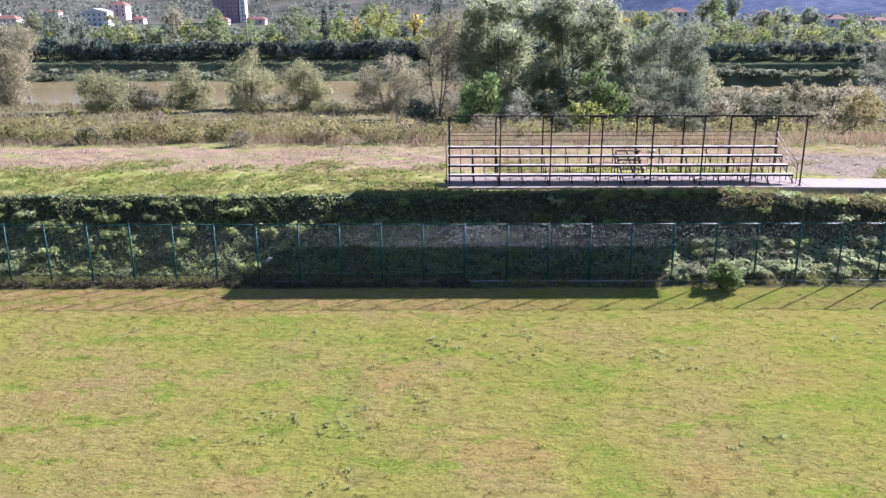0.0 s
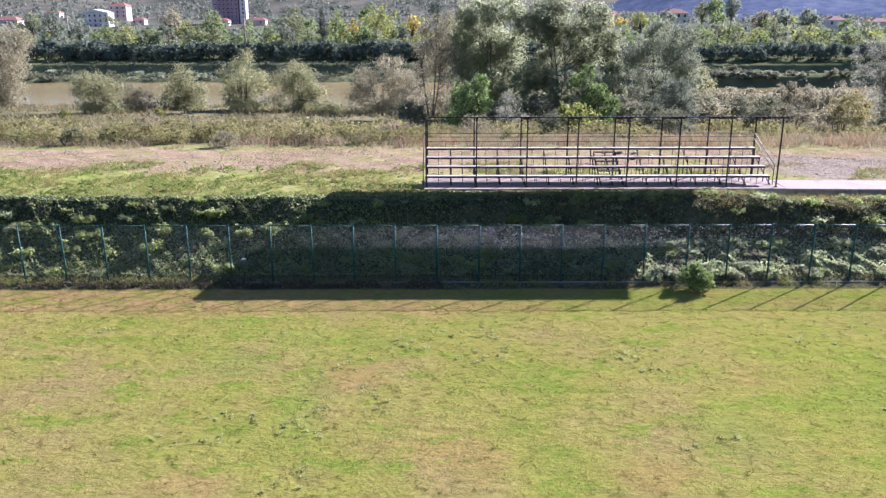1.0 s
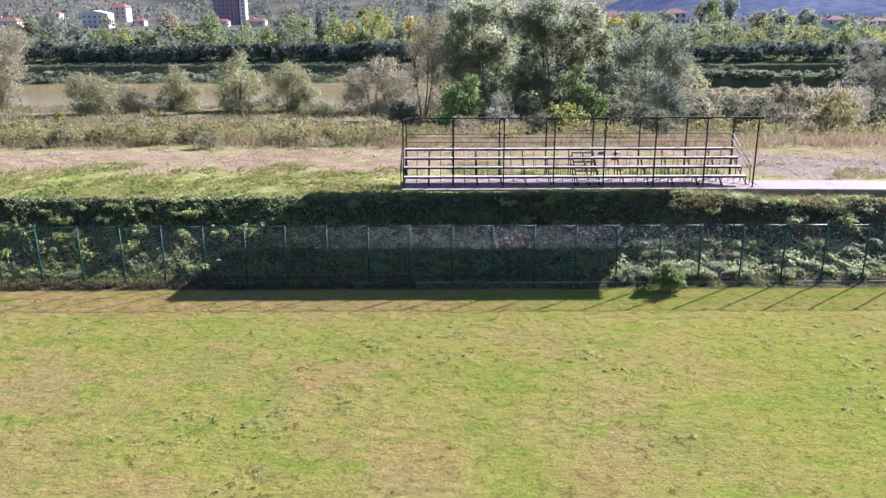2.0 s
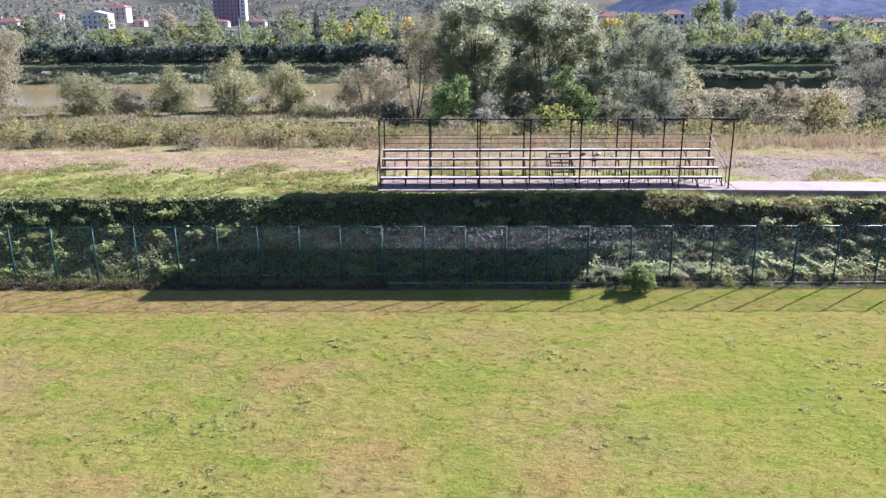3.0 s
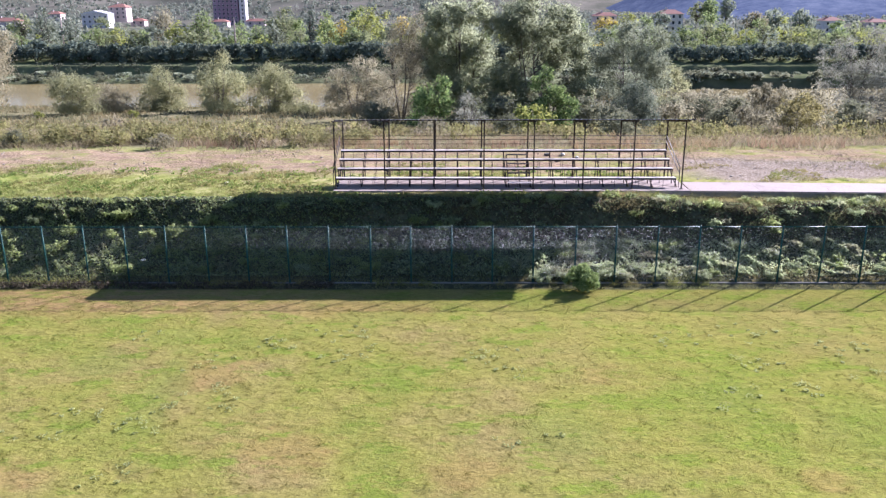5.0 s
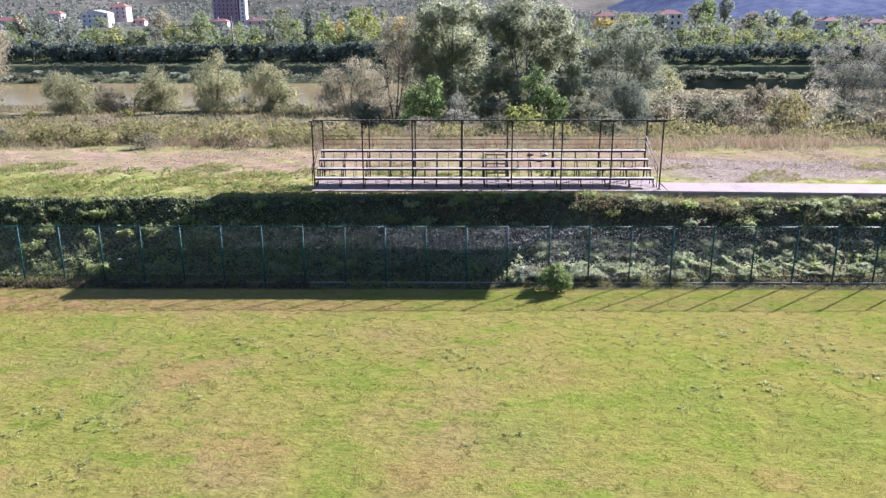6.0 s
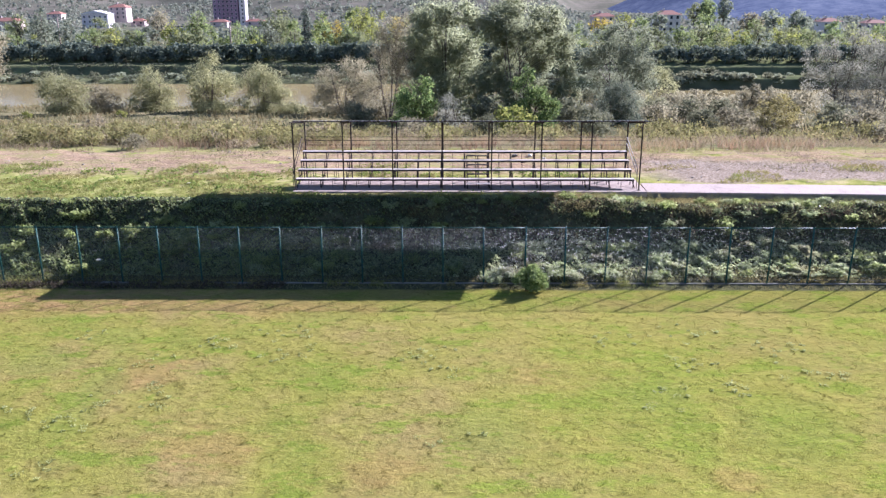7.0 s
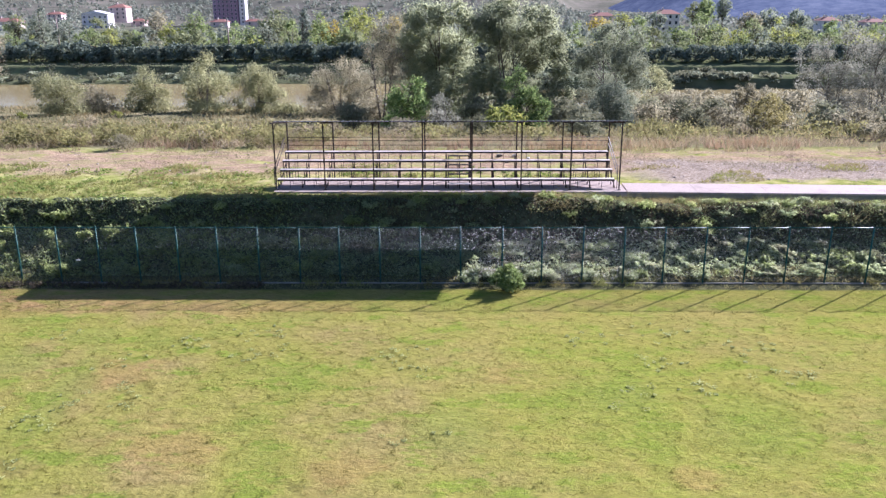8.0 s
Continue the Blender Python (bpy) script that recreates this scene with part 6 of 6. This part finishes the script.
house("white three-storey house among trees", 170, 600, 18.5, 11, 3, M_WHITE, cols=5, ground=-7.4, storey=3.3, gable=True)
house("tall whitish house with a red roof", 211, 618, 12.5, 11, 3, M_PINK, cols=3, ground=-1.4, storey=2.8)
house("small pink house with a red roof", 4, 560, 20, 10, 2, M_PINK, cols=4, ground=-7.0)
house("small red-roofed house in the trees", 94, 700, 12, 9, 2, M_PINK, cols=3, ground=-5.0)
house("tall mauve apartment block", 403, 660, 19, 14, 9, M_MAUVE, cols=6, flat=True, ground=-6.0)
house("white stair tower of the apartment block", 431, 656, 4.5, 8, 9, M_WHITE, cols=1, flat=True, ground=-6.0)
for px, y, w in ((243, 640, 10), (388, 610, 12), (452, 620, 14)):
    house("low red-roofed house beside the apartment block", px, y, w, 8, 2, M_PINK, cols=2, ground=-9.0)
house("white house with a red roof at the hill foot", 1186, 420, 12, 9, 3, M_WHITE, cols=4, ground=-3.4, storey=2.9)
house("low house with a mauve roof at the hill foot", 1072, 460, 12, 8, 1, M_PINK, cols=3, ground=0.6)
house("small white house under the hill", 1472, 430, 10, 8, 2, M_WHITE, cols=2, ground=-4.4)
house("low red-roofed house under the hill", 1550, 480, 12, 8, 1, M_PINK, cols=3, ground=-3.6)


def shed(x, y, z):
    ob = thing("shed", "small brick-coloured shed almost hidden in the thicket", "shed", pose(x, y, z - 2.3))
    part("wall", Build().box(-2.0, -1.3, -1.5, 2.0, 1.3, 2.2).mesh("wall", M_PINK), ob)
    part("roof", Build().box(-2.2, -1.6, 2.204, 2.2, 1.6, 2.36).mesh("roof", M_TILES), ob, "flat reddish roof")


shed(-98.3, 251.0, -0.3)


def utility_pole(x, y, z0, z1):
    ob = thing("utility_pole", "pale concrete utility pole among the trees", "pole", pose(x, y, z0), "utility poles")
    part("shaft", Build().tube([(0, 0, 0), (0, 0, z1 - z0)], [0.30, 0.17], 8).mesh("shaft", M_CONCRETE, True), ob)
    part("crossarm", Build().box(-0.9, -0.1, z1 - z0 - 0.5, 0.9, 0.1, z1 - z0 - 0.3).mesh("crossarm", M_RAIL), ob)


utility_pole(far_place(106, 315), 315, -4.5, 7.5)
utility_pole(far_place(417, 273), 273, -3.0, 7.5)
